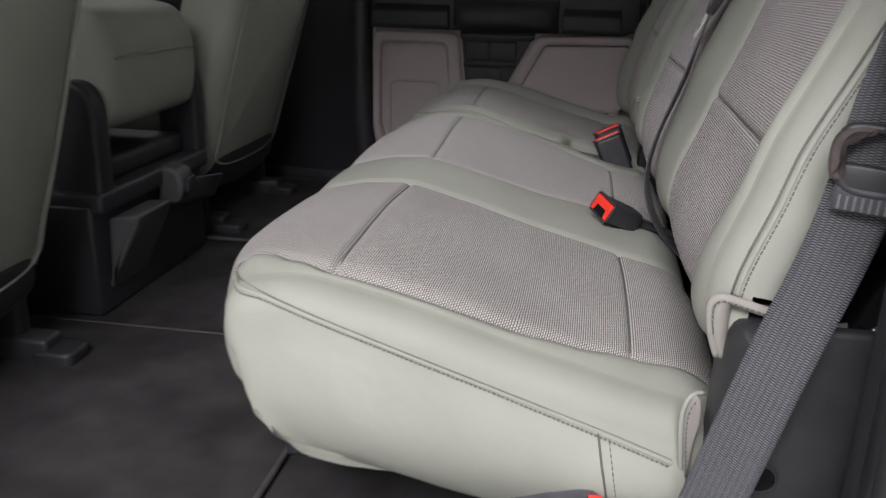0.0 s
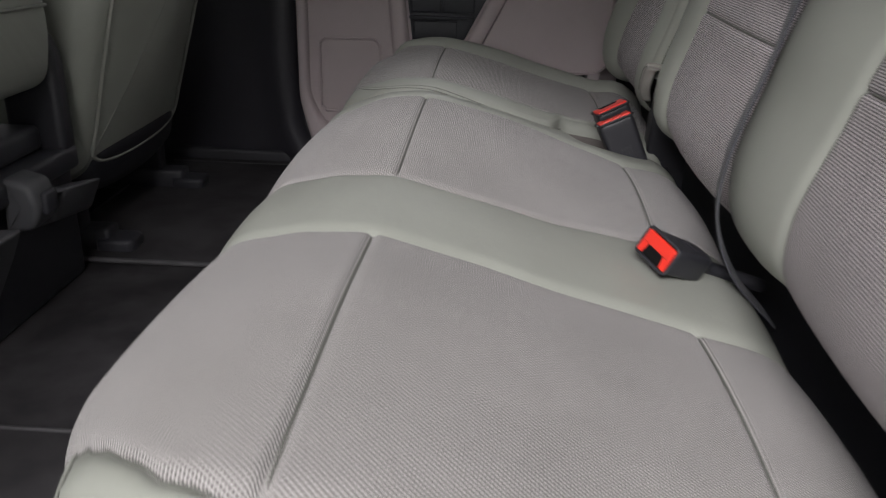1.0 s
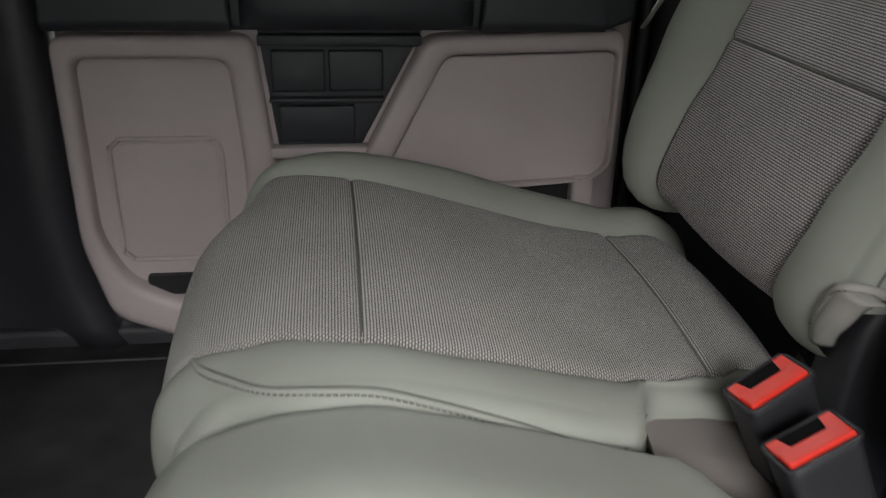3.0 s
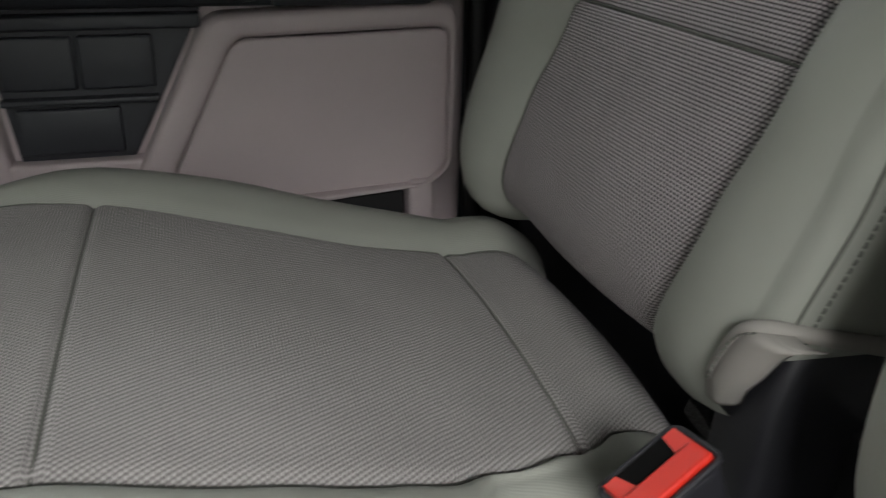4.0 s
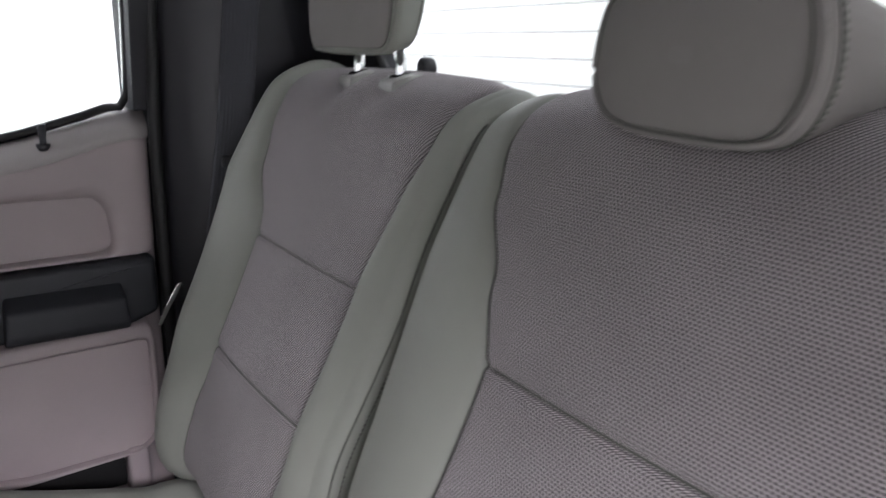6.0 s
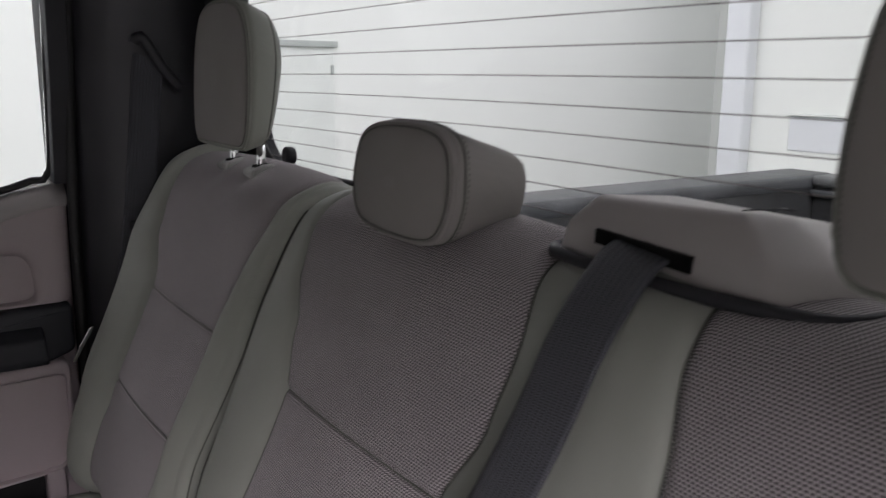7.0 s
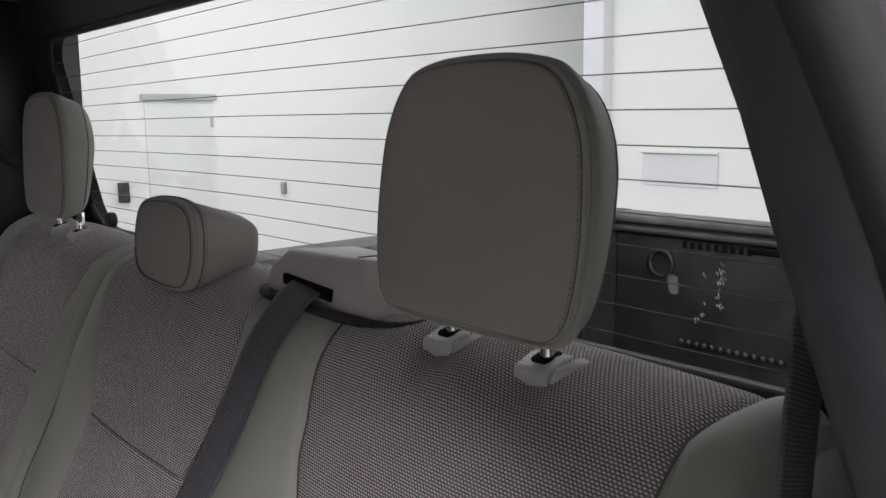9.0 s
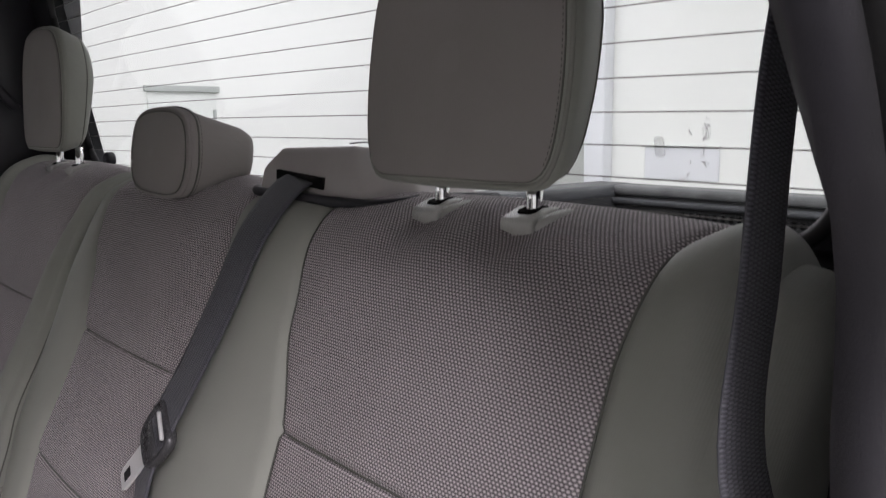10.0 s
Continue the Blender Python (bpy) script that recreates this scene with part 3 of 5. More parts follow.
def tuck_corner(p):
    """Draws the lower outer front corner of the cushion back into a round belly."""
    w = ramp(-p.y, (0.60, 0.0), (0.69, 1.0))
    if w <= 0 or p.x > 0.2:
        return p
    front = ramp(-p.z, (-0.33, -0.11), (-0.312, -0.079), (-0.289, -0.076), (-0.261, -0.064), (-0.239, -0.042), (-0.215, -0.012), (-0.197, 0.015), (-0.182, 0.050), (-0.170, 0.085), (-0.157, 0.13), (-0.13, 0.25))
    d = front - p.x
    return Vector((p.x + w * 0.5 * (d + math.sqrt(d * d + 0.0004)) - w * 0.0030, p.y, p.z))


def side_sewing(th, sh):
    """The sewn edge along the outer side of the wide cushion: a fine seam, a low padded ridge and a row of close stitches under it."""
    def at(s, drop):
        lo, hi = 0.0, 1.9
        for _ in range(24):
            mid = (lo + hi) / 2
            p, n = edge_line(sh, [(s, "round0", mid)], 0.0)
            p = sh.warp(p[0])
            line = 0.3325 - 0.319 * p.x - drop - (0.0 if p.x > 0 else 3.0 * p.x * p.x)
            lo, hi = (mid, hi) if p.z > line else (lo, mid)
        return p, n[0]
    rows = {}
    for drop, lift in ((0.0, 0.0004), (0.0026, -0.0012), (0.0054, 0.0006)):
        ctrl = [at(arc_x(-0.052 + 0.414 * k / 16), drop) for k in range(17)]
        head = [(sh.point(arc_x(-0.088) - drop, -0.622 - drop)[0], Vector((-0.5, -0.4, 0.75))), (sh.point(arc_x(-0.072) - drop * 0.6, -0.667 - drop * 0.6)[0], Vector((-0.4, -0.5, 0.75)))]
        ctrl = head + ctrl
        pts, _ = spline([p + n.normalized() * lift for p, n in ctrl], 0.002)
        nor = [min(ctrl, key=lambda c: (c[0] - p).length_squared)[1].normalized() for p in pts]
        rows[drop] = (pts, nor)
    part("edge_seam", tube_bm(rows[0.0][0], 0.0007, 5, 0.01), THREAD, th)
    part("edge_ridge", tube_bm(rows[0.0026][0], 0.0027, 8, 0.01), VINYL, th, "low padded ridge beside the seam")
    part("stitching", stitch_bm(*rows[0.0054], 0.0034, 0.0009, 0.0008), STITCH, th, "dark top stitching")
    flap = outline([(0.352, 0.210), (0.3470, 0.250), (0.3470, 0.272), (0.353, 0.285), (0.361, 0.283), (0.363, 0.262), (0.360, 0.240), (0.358, 0.210)])
    part("corner_flap", slab_bm(flap, 0.006, 0.002, lambda u, v, w: Vector((u, -0.724 - w, v))), HEAD_CLOTH, th, "turned-out cloth flap")
    rim = [(0.353, -0.729, 0.208), (0.3480, -0.731, 0.250), (0.3480, -0.730, 0.273), (0.3535, -0.728, 0.2855), (0.364, -0.722, 0.286)]
    part("cushion_tuck", tube_bm(rim, 0.0024, 8, 0.004), VINYL, th, "folded and stitched trim tuck")
    pts, _ = spline([(x + 0.0045, y - 0.0022, z - 0.003) for x, y, z in rim[:-1]], 0.002)
    part("stitching", stitch_bm(pts, [Vector((0, -1, 0))] * len(pts), 0.0030, 0.0016, 0.0005), STITCH, th, "dark top stitching")


def wide_seat():
    th = thing("rear_seat", "wide rear bench seat in grey-green trim and taupe woven cloth", "seat", "rear bench seats")

    def ys(s):
        x = cushion_x(s)
        inner = ramp(x, (0.0, 0.246), (0.10, 0.244), (0.230, 0.242), (0.256, 0.200), (0.335, 0.200), (0.378, 0.228))
        return [-0.690, ramp(x, (-0.12, -0.595), (-0.09, -0.615), (-0.065, -0.634), (-0.04, -0.651), (-0.01, -0.668), (0.03, -0.679), (0.12, -0.678), (0.20, -0.674), (0.25, -0.667), (0.31, -0.653), (0.36, -0.640)), ramp(x, (-0.10, -0.322), (0.03, -0.330), (0.10, -0.336), (0.20, -0.342), (0.36, -0.349)), ramp(x, (-0.10, -0.164), (0.03, -0.173), (0.10, -0.180), (0.18, -0.178), (0.268, -0.161), (0.335, -0.126)),
                ramp(x, (-0.10, 0.152), (0.025, 0.146), (0.10, 0.150), (0.19, 0.163), (0.26, 0.155), (0.31, 0.141), (0.36, 0.152)), inner]

    def off(s, y, b):
        return puff(y, b, (0.002, 0.007, 0.004, 0.007, 0.003)) - ramp(-y, (0.655, 0.0), (0.70, 0.010)) + front_round(s, y, -0.55, -0.70, 0.044) + front_round(s, y, 0.17, 0.25, 0.012) - nose_drop(s) * ramp(y, (-0.62, 0.0), (-0.42, 1.0)) + crown(s, y)
    sh = sheet_with_seams(CUSHION, ys, [8, 34, 14, 32, 8], (0.035, 0.015), lambda s, p, n: (lerp(-0.015, 0.37, (p.x + 0.12) / 0.50), lerp(0.170, 0.140, (p.x + 0.10) / 0.22)), off, (0.022, 0.0),
                          [(0.036, 0.3555), (0.308, 0.281)], (1, 3))
    sh.warp = tuck_corner
    upholster(th, sh, (1, 3), "cushion")
    side_sewing(th, sh)
    low = [(arc_x(0.290), "round0", 1.02 + k * 0.06) for k in range(12)]
    pts, nor = edge_line(sh, low, 0.0002)
    part("edge_seam", tube_bm(pts, 0.0011, 5, 0.05), THREAD, th)
    pts, nor = edge_line(sh, [(a + 0.010, b, c) for a, b, c in low], 0.0006)
    part("stitching", stitch_bm(pts, nor, 0.0036, 0.0016, 0.00055), STITCH, th, "dark top stitching")
    part("cushion_pan", box_bm(-0.03, 0.38, -0.66, 0.19, 0.135, 0.165, 0.006), BLACK_SOFT, th)

    def yb(s):
        return [-0.705, ramp(s, (0.1, -0.62), (0.26, -0.682), (0.36, -0.682), (0.46, -0.638), (0.54, -0.638), (0.62, -0.645), (0.68, -0.662)), ramp(s, (0.1, -0.352), (0.28, -0.338), (0.43, -0.335), (0.525, -0.307), (0.60, -0.296), (0.66, -0.288)),
                ramp(s, (0.1, -0.185), (0.28, -0.165), (0.43, -0.130), (0.50, -0.156), (0.56, -0.162), (0.64, -0.148)), ramp(s, (0.1, 0.150), (0.20, 0.149), (0.42, 0.139), (0.49, 0.162), (0.55, 0.190), (0.60, 0.203), (0.66, 0.213)), ramp(s, (0.1, 0.222), (0.25, 0.236), (0.45, 0.246), (0.6, 0.238))]

    def off_b(s, y, b):
        top = ramp(s, (0.48, 0.0), (0.60, 1.0))
        h = puff(y, b, (0.006, 0.006, 0.007, 0.007, 0.010 - 0.008 * top)) - top * ramp(y, (0.17, 0.0), (0.235, 0.007))
        h += ramp(-y, (0.60, 0.0), (0.70, 0.004)) * (1 - top)
        return h - hollow(s, y) - dimples(s, y, -0.470) - top * ramp(-y, (0.675, 0.0), (0.745, 0.045)) - ramp(s, (0.02, 1), (0.12, 0)) * ramp(-y, (0.62, 0.0), (0.71, 0.015))
    core = back_core
    sb = sheet_with_seams(BACK, yb, [14, 34, 16, 32, 12], (0.030, 0.015), core, off_b, (0.0, 0.0), [(0.392, 0.4905), (0.456, 0.635)], (1, 3))
    hem = arc_at(sb, 0.366, 0.376)
    upholster(th, sb, (1, 3), "back", (hem, "0"))
    edge_sewing(th, sb, "round0", hem + 0.002, 0.45, 0.66, 0.66, 0.17, True)
    back_extras(th, [(0.450, -0.736, 0.357), (0.402, -0.7385, 0.3685), (0.380, -0.739, 0.3745), (0.363, -0.7395, 0.3785), (0.3570, -0.7385, 0.3730), (0.3575, -0.7375, 0.360), (0.3605, -0.736, 0.345), (0.3670, -0.733, 0.326)],
                (0.017, 0.0, -0.003), (0.0, -1.0, 0.0), [(0.369, 0.16), (0.369, 0.24), (0.370, 0.31), (0.374, 0.350), (0.388, 0.362), (0.440, 0.358), (0.452, 0.30), (0.452, 0.16)], -0.767, 0.081, 0.026)
    part("back_panel", slab_bm(rounded_rect(-0.69, 0.20, 0.33, 0.77, 0.02), 0.02, 0.005, lambda u, v, w: Vector((0.475 + (v - 0.33) * 0.40 + w, u, v))), BLACK_SOFT, th)
    return sb


def back_extras(th, rim, inward, turn, cover, y, depth, r):
    """The rolled hem at the foot of a backrest's outer side, the cloth folded in behind it and the black hinge cover below."""
    rim = [Vector(p) for p in rim]
    part("hem", tube_bm(rim, lambda t: 0.0054 - 0.0022 * t, 10, 0.004), HEM, th, "rolled and stitched hem")
    inward = Vector(inward)
    out = Vector(turn)
    pts, _ = spline([p + out * 0.0050 + Vector((0.0, 0.0, -0.0012)) + inward * 0.08 for p in rim[:-1]], 0.002)
    part("stitching", stitch_bm(pts, [out] * len(pts), 0.0032, 0.0014, 0.0006), STITCH, th, "dark top stitching")
    edge, _ = spline(rim[2:], 0.004)
    rows = []
    for k, p in enumerate(edge):
        f = math.sin(math.pi * min(1.0, 0.25 + 0.75 * k / (len(edge) - 1)))
        top = [p + inward * u * (0.45 + 0.55 * f) + out * w for u, w in ((0.0, 0.0015), (0.3, 0.0040), (0.6, 0.0034), (0.85, 0.0), (1.0, -0.006))]
        rows.append(top + [q - out * 0.004 for q in top[::-1]])
    part("hem_fold", loft_bm(rows), HEM, th, "cloth folded in behind the hem")
    part("hinge_cover", slab_bm(outline(cover), depth, r, lambda u, v, w: Vector((u, y + w, v)), rings=5), BLACK, th, "black plastic hinge cover")


def narrow_seat():
    th = thing("rear_seat", "narrow rear bench seat in grey-green trim and taupe woven cloth", "seat", "rear bench seats")

    def ys(s):
        x = cushion_x(s)
        inner = ramp(x, (-0.08, 0.296), (0.0, 0.276), (0.17, 0.277), (0.210, 0.285), (0.244, 0.338), (0.300, 0.348), (0.345, 0.350), (0.385, 0.310))
        return [inner, ramp(x, (-0.10, 0.352), (-0.045, 0.341), (0.026, 0.322), (0.09, 0.319), (0.15, 0.324), (0.206, 0.332), (0.25, 0.343), (0.294, 0.363), (0.345, 0.388)), ramp(x, (-0.06, 0.672), (0.03, 0.650), (0.13, 0.643), (0.21, 0.646), (0.315, 0.657)), 0.698]

    def off(s, y, b):
        return puff(y, b, (0.004, 0.007, 0.004)) + front_round(s, y, 0.55, 0.70, 0.044) + front_round(s, y, 0.345, 0.275, 0.030) + ramp(y, (0.645, 0.0), (0.70, 1.0)) * ramp(cushion_x(s), (-0.05, 0.008), (0.16, 0.014), (0.30, 0.015)) - nose_drop(s) * ramp(y, (0.50, 1.0), (0.68, 0.3)) + ramp(y, (0.36, 0.003), (0.42, 0.006), (0.50, 0.008), (0.66, 0.010)) * ramp(cushion_x(s), (0.31, 0.0), (0.365, 1.0))
    sh = sheet_with_seams(CUSHION, ys, [10, 34, 8], (0.016, 0.035), lambda s, p, n: (lerp(-0.015, 0.37, (p.x + 0.12) / 0.50), lerp(0.170, 0.140, (p.x + 0.10) / 0.22)), off, (0.0, 0.022),
                          [(0.028, 0.357), (0.308, 0.281)], (1,))
    upholster(th, sh, (1,), "cushion")
    for d, lift, kind in ((0.0, 0.0003, "edge_seam"), (0.0026, -0.0010, "edge_ridge"), (0.0052, 0.0005, "stitching")):
        ctrl = [(sh.point(arc_x(-0.090) - d * 0.3, 0.345 - d * 0.5)[0], Vector((-0.6, -0.2, 0.75))), (sh.point(arc_x(-0.081) - d * 0.8, 0.324 - d * 0.7)[0], Vector((-0.5, -0.3, 0.8))), (sh.point(arc_x(-0.060) - d * 0.6, 0.304 - d * 0.8)[0], Vector((-0.2, -0.4, 0.9)))]
        p, m = edge_line(sh, [(arc_x(-0.034 + 0.034 * k), "round0", min(0.98, 0.10 + 0.13 * k) + d * 40) for k in range(9)], 0.0)
        ctrl += list(zip(p, m))
        pts, _ = spline([q + n.normalized() * lift for q, n in ctrl], 0.002)
        nor = [min(ctrl, key=lambda c: (c[0] - q).length_squared)[1].normalized() for q in pts]
        if kind == "stitching":
            part(kind, stitch_bm(pts, nor, 0.0034, 0.0009, 0.0007), STITCH, th, "dark top stitching")
        else:
            part(kind, tube_bm(pts, 0.0007 if kind == "edge_seam" else 0.0026, 7, 0.01), THREAD if kind == "edge_seam" else VINYL, th)
    notch = [[Vector((x, y, z - 0.24 * (x - 0.23))) for x in (0.232, 0.270, 0.310, 0.352)] for y, z in ((0.352, 0.284), (0.325, 0.281), (0.295, 0.272), (0.262, 0.256), (0.215, 0.240))]
    part("shaded_notch_cloth", loft_bm([row + [q - Vector((0, 0, 0.005)) for q in row[::-1]] for row in notch], True, 0.001), NOTCH_SHADED, th, "dark brown-grey cloth flap round the buckles")
    part("cushion_pan", box_bm(-0.03, 0.38, 0.27, 0.66, 0.135, 0.165, 0.006), BLACK_SOFT, th)

    def yb(s):
        return [ramp(s, (0.1, 0.318), (0.25, 0.306), (0.45, 0.292), (0.6, 0.282)), ramp(s, (0.1, 0.403), (0.2, 0.374), (0.28, 0.357), (0.43, 0.345), (0.52, 0.319), (0.58, 0.307), (0.65, 0.297)), ramp(s, (0.1, 0.655), (0.2, 0.635), (0.28, 0.617), (0.44, 0.618), (0.52, 0.657), (0.58, 0.674), (0.65, 0.694)), ramp(s, (0.3, 0.722), (0.5, 0.737))]

    def off_b(s, y, b):
        top = ramp(s, (0.48, 0.0), (0.60, 1.0))
        h = puff(y, b, (0.012 - 0.010 * top, 0.006, 0.014)) - top * ramp(-y, (-0.34, 0.0), (-0.27, 0.007))
        h += ramp(y, (0.61, 0.0), (0.70, 0.014)) * (1 - top)
        return h - dimples(s, y, 0.497) - top * ramp(y, (0.700, 0.0), (0.775, 0.045)) - ramp(s, (0.02, 1), (0.12, 0)) * ramp(y, (0.62, 0.0), (0.71, 0.015))
    core = back_core
    sb = sheet_with_seams(BACK, yb, [14, 34, 12], (0.015, 0.030), core, off_b, (0.0, 0.0), [(0.397, 0.505), (0.456, 0.635)], (1,))
    hem = arc_at(sb, 0.364, 0.374)
    upholster(th, sb, (1,), "back", (hem, "0"), 0.326)
    edge_sewing(th, sb, "round0", hem + 0.01, 0.62, 0.85, 0.85, 0.25)
    back_extras(th, [(0.440, 0.295, 0.372), (0.3895, 0.2965, 0.3855), (0.372, 0.298, 0.3905), (0.358, 0.303, 0.3915), (0.3555, 0.312, 0.384), (0.3540, 0.320, 0.367), (0.3550, 0.326, 0.352), (0.3610, 0.330, 0.335)],
                (0.001, -0.022, -0.004), (-1.0, 0.0, 0.0), [(0.375, 0.20), (0.372, 0.30), (0.380, 0.360), (0.400, 0.378), (0.440, 0.370), (0.452, 0.30), (0.450, 0.20)], 0.301, 0.045, 0.008)
    part("back_panel", slab_bm(rounded_rect(0.27, 0.70, 0.33, 0.77, 0.02), 0.02, 0.005, lambda u, v, w: Vector((0.475 + (v - 0.33) * 0.40 + w, u, v))), BLACK_SOFT, th)


wide_seat()
narrow_seat()


# ---- head restraints ----
def sleeve_bm(cy, dy):
    """A guide sleeve: a block with a sloping top round the post."""
    side = [Vector((x, z, 0)) for x, z in ((0.5470, 0.796), (0.5452, 0.8140), (0.5470, 0.8175), (0.551, 0.8190), (0.564, 0.8240), (0.574, 0.8245), (0.580, 0.8215), (0.582, 0.812), (0.582, 0.796))]
    return slab_bm(side, 0.031, 0.0022, lambda u, v, w: Vector((u, cy + dy - 0.0155 + w, v)), rings=3)


def sleeve_grip_bm(cy, dy):
    """The rounded press tab on the sleeve's side."""
    line = outline([(0.5480, -0.0012), (0.551, -0.006), (0.558, -0.013), (0.568, -0.019), (0.580, -0.019), (0.587, -0.011), (0.586, -0.002), (0.567, -0.0012)], 0.003)
    return slab_bm(line, 0.026, 0.006, lambda u, v, w: Vector((u, cy + dy - 0.0155 + v, 0.8240 - w - 0.30 * max(0.0, 0.568 - u))), rings=4)


def head_restraint(cy, label, lean=0.0, at=0.0, up=0.0):
    th = thing("head_restraint", label, "headrest", "outer head restraints")
    half = [(0.060, 0.001), (0.090, 0.005), (0.103, 0.027), (0.108, 0.080), (0.101, 0.142), (0.078, 0.181), (0.045, 0.193)]
    line = outline([(-u, v) for u, v in half] + [(0, 0.196)] + [(u, v) for u, v in half[::-1]] + [(0, 0.000)])

    def w3(u, v, w):
        k, deep = 1 - 55.0 * w * w, w * (0.78 + 0.22 * min(1.0, max(0.0, v / 0.12)))
        return Vector((at + 0.527 + deep + v * 0.05 + 0.25 * u * u, cy + u * k - lean * (v - 0.06), 0.837 + up + 0.095 + (v - 0.095) * k - 0.10 * w))
    part("cushion", slab_bm(line, 0.058, 0.012, w3, 0.004, r_back=0.022), VINYL, th)
    face = [p - Vector((p.x, p.y - 0.1, 0)).normalized() * 0.007 for p in line]
    part("front_panel", slab_bm(face, 0.006, 0.002, lambda u, v, w: w3(u, v, w - 0.0012), 0.004, rings=2), HEAD_CLOTH, th, "smooth grey-brown cloth face")
    inner = [p - Vector((p.x, p.y - 0.1, 0)).normalized() * 0.004 for p in line]
    rim = [w3(p.x, p.y, 0.0035) for p in inner[::3]]
    bm = bmesh.new()
    tube(bm, rim + rim[:1], 0.0020, 6, 0.05, cap=False)
    part("piping", bm, PIPING, th)
    inner = [p - Vector((p.x, p.y - 0.1, 0)).normalized() * 0.0085 for p in line]
    start = min(range(len(inner)), key=lambda i: inner[i].y + (0.5 if inner[i].x > 0 else 0.0))
    rim = [w3(p.x, p.y, -0.0008) for p in inner[start:] + inner[:start] if p.y > 0.016]
    part("stitching", stitch_bm(rim, [Vector((-1, 0, 0))] * len(rim), 0.0026, 0.0013, 0.00048), STITCH, th, "dark top stitching")
    bm = bmesh.new()
    tube(bm, [w3(p.x * 1.012, 0.095 + (p.y - 0.095) * 1.012, 0.0004) for p in inner[::2] + inner[:1]], 0.0007, 5, 0.05, cap=False)
    part("face_seam", bm, THREAD, th)
    side = [w3(p.x * 0.985, 0.095 + (p.y - 0.095) * 0.985, 0.040) for p in line[::3]]
    bm = bmesh.new()
    tube(bm, side + side[:1], 0.0010, 5, 0.05, cap=False)
    part("side_seam", bm, THREAD, th)
    for dy in (-0.0495, 0.0495):
        part("post", tube_bm([(0.564, cy + dy, 0.79), (0.566, cy + dy, 0.85)], 0.0060, 14, 0.02), CHROME, th, "chrome post")
        sl = part("sleeve", sleeve_bm(cy, dy), SLEEVE, th, "pale grey plastic guide sleeve")
        part("sleeve_grip", sleeve_grip_bm(cy, dy), SLEEVE, sl, "rounded grey press tab")
        part("sleeve_slot", slab_bm(rounded_rect(-0.0085, 0.0085, -0.0105, 0.009, 0.0045), 0.002, 0.0005, lambda u, v, w: Vector((0.5645 + v, cy + dy + u, 0.8250 + 0.36 * v * (v < 0) - w)), rings=2), GAP_SHADE, sl)
    return th


head_restraint(-0.470, "tall grey-green head restraint on chrome posts behind the wide seat", 0.055)
head_restraint(0.503, "tall grey-green head restraint on chrome posts above the narrow seat", 0.0, -0.004, 0.006)


def middle_restraint():
    th = thing("head_restraint", "low wide grey-green head restraint of the middle place", "headrest")
    half = [(0.045, 0.004), (0.068, 0.013), (0.080, 0.038), (0.079, 0.070), (0.069, 0.0935), (0.042, 0.105)]
    line = outline([(-u, v) for u, v in half] + [(0, 0.108)] + [(u, v) for u, v in half[::-1]] + [(0, 0.002)])
    w3 = lambda u, v, w: Vector((0.510 + w + v * 0.10 + 0.4 * u * u, 0.024 + u * (1.05 + 0.6 * w), 0.800 + v * 0.96 - 0.36 * max(0.0, w - 0.02) * max(0.0, (v - 0.05) / 0.05) - 0.02 * u + max(0.0, 1 - v / 0.06) * (0.055 * u)))
    part("cushion", slab_bm(line, 0.085, 0.009, w3, 0.007, r_back=0.024), HEAD_CLOTH, th, "grey-brown cloth cushion")
    rim = [w3(p.x * 0.955, 0.054 + (p.y - 0.054) * 0.955, 0.0026) for p in line[::2]]
    bm = bmesh.new()
    tube(bm, rim + rim[:1], 0.0028, 8, 0.02, cap=False)
    part("piping", bm, HEAD_CLOTH, th, "raised sewn ridge")
    for k, w, r in ((0.915, -0.0010, 0.0008), (1.006, 0.0105, 0.0010)):
        rim = [w3(p.x * k, 0.054 + (p.y - 0.054) * k, w) for p in line[::2]]
        bm = bmesh.new()
        tube(bm, rim + rim[:1], r, 5, 0.02, cap=False)
        part("face_seam" if k < 1 else "side_seam", bm, THREAD, th)
    rim = [w3(p.x * 1.004, 0.054 + (p.y - 0.054) * 1.002, 0.0140) for p in line]
    part("stitching", stitch_bm(rim, [Vector((0, p.x, p.y - 0.054)).normalized() for p in line], 0.0030, 0.0016, 0.00036), STITCH, th, "dark top stitching")
    for dy in (-0.04, 0.04):
        part("post", tube_bm([(0.565, 0.020 + dy, 0.76), (0.567, 0.020 + dy, 0.81)], 0.0055, 10, 0.02), CHROME, th, "chrome post")


middle_restraint()


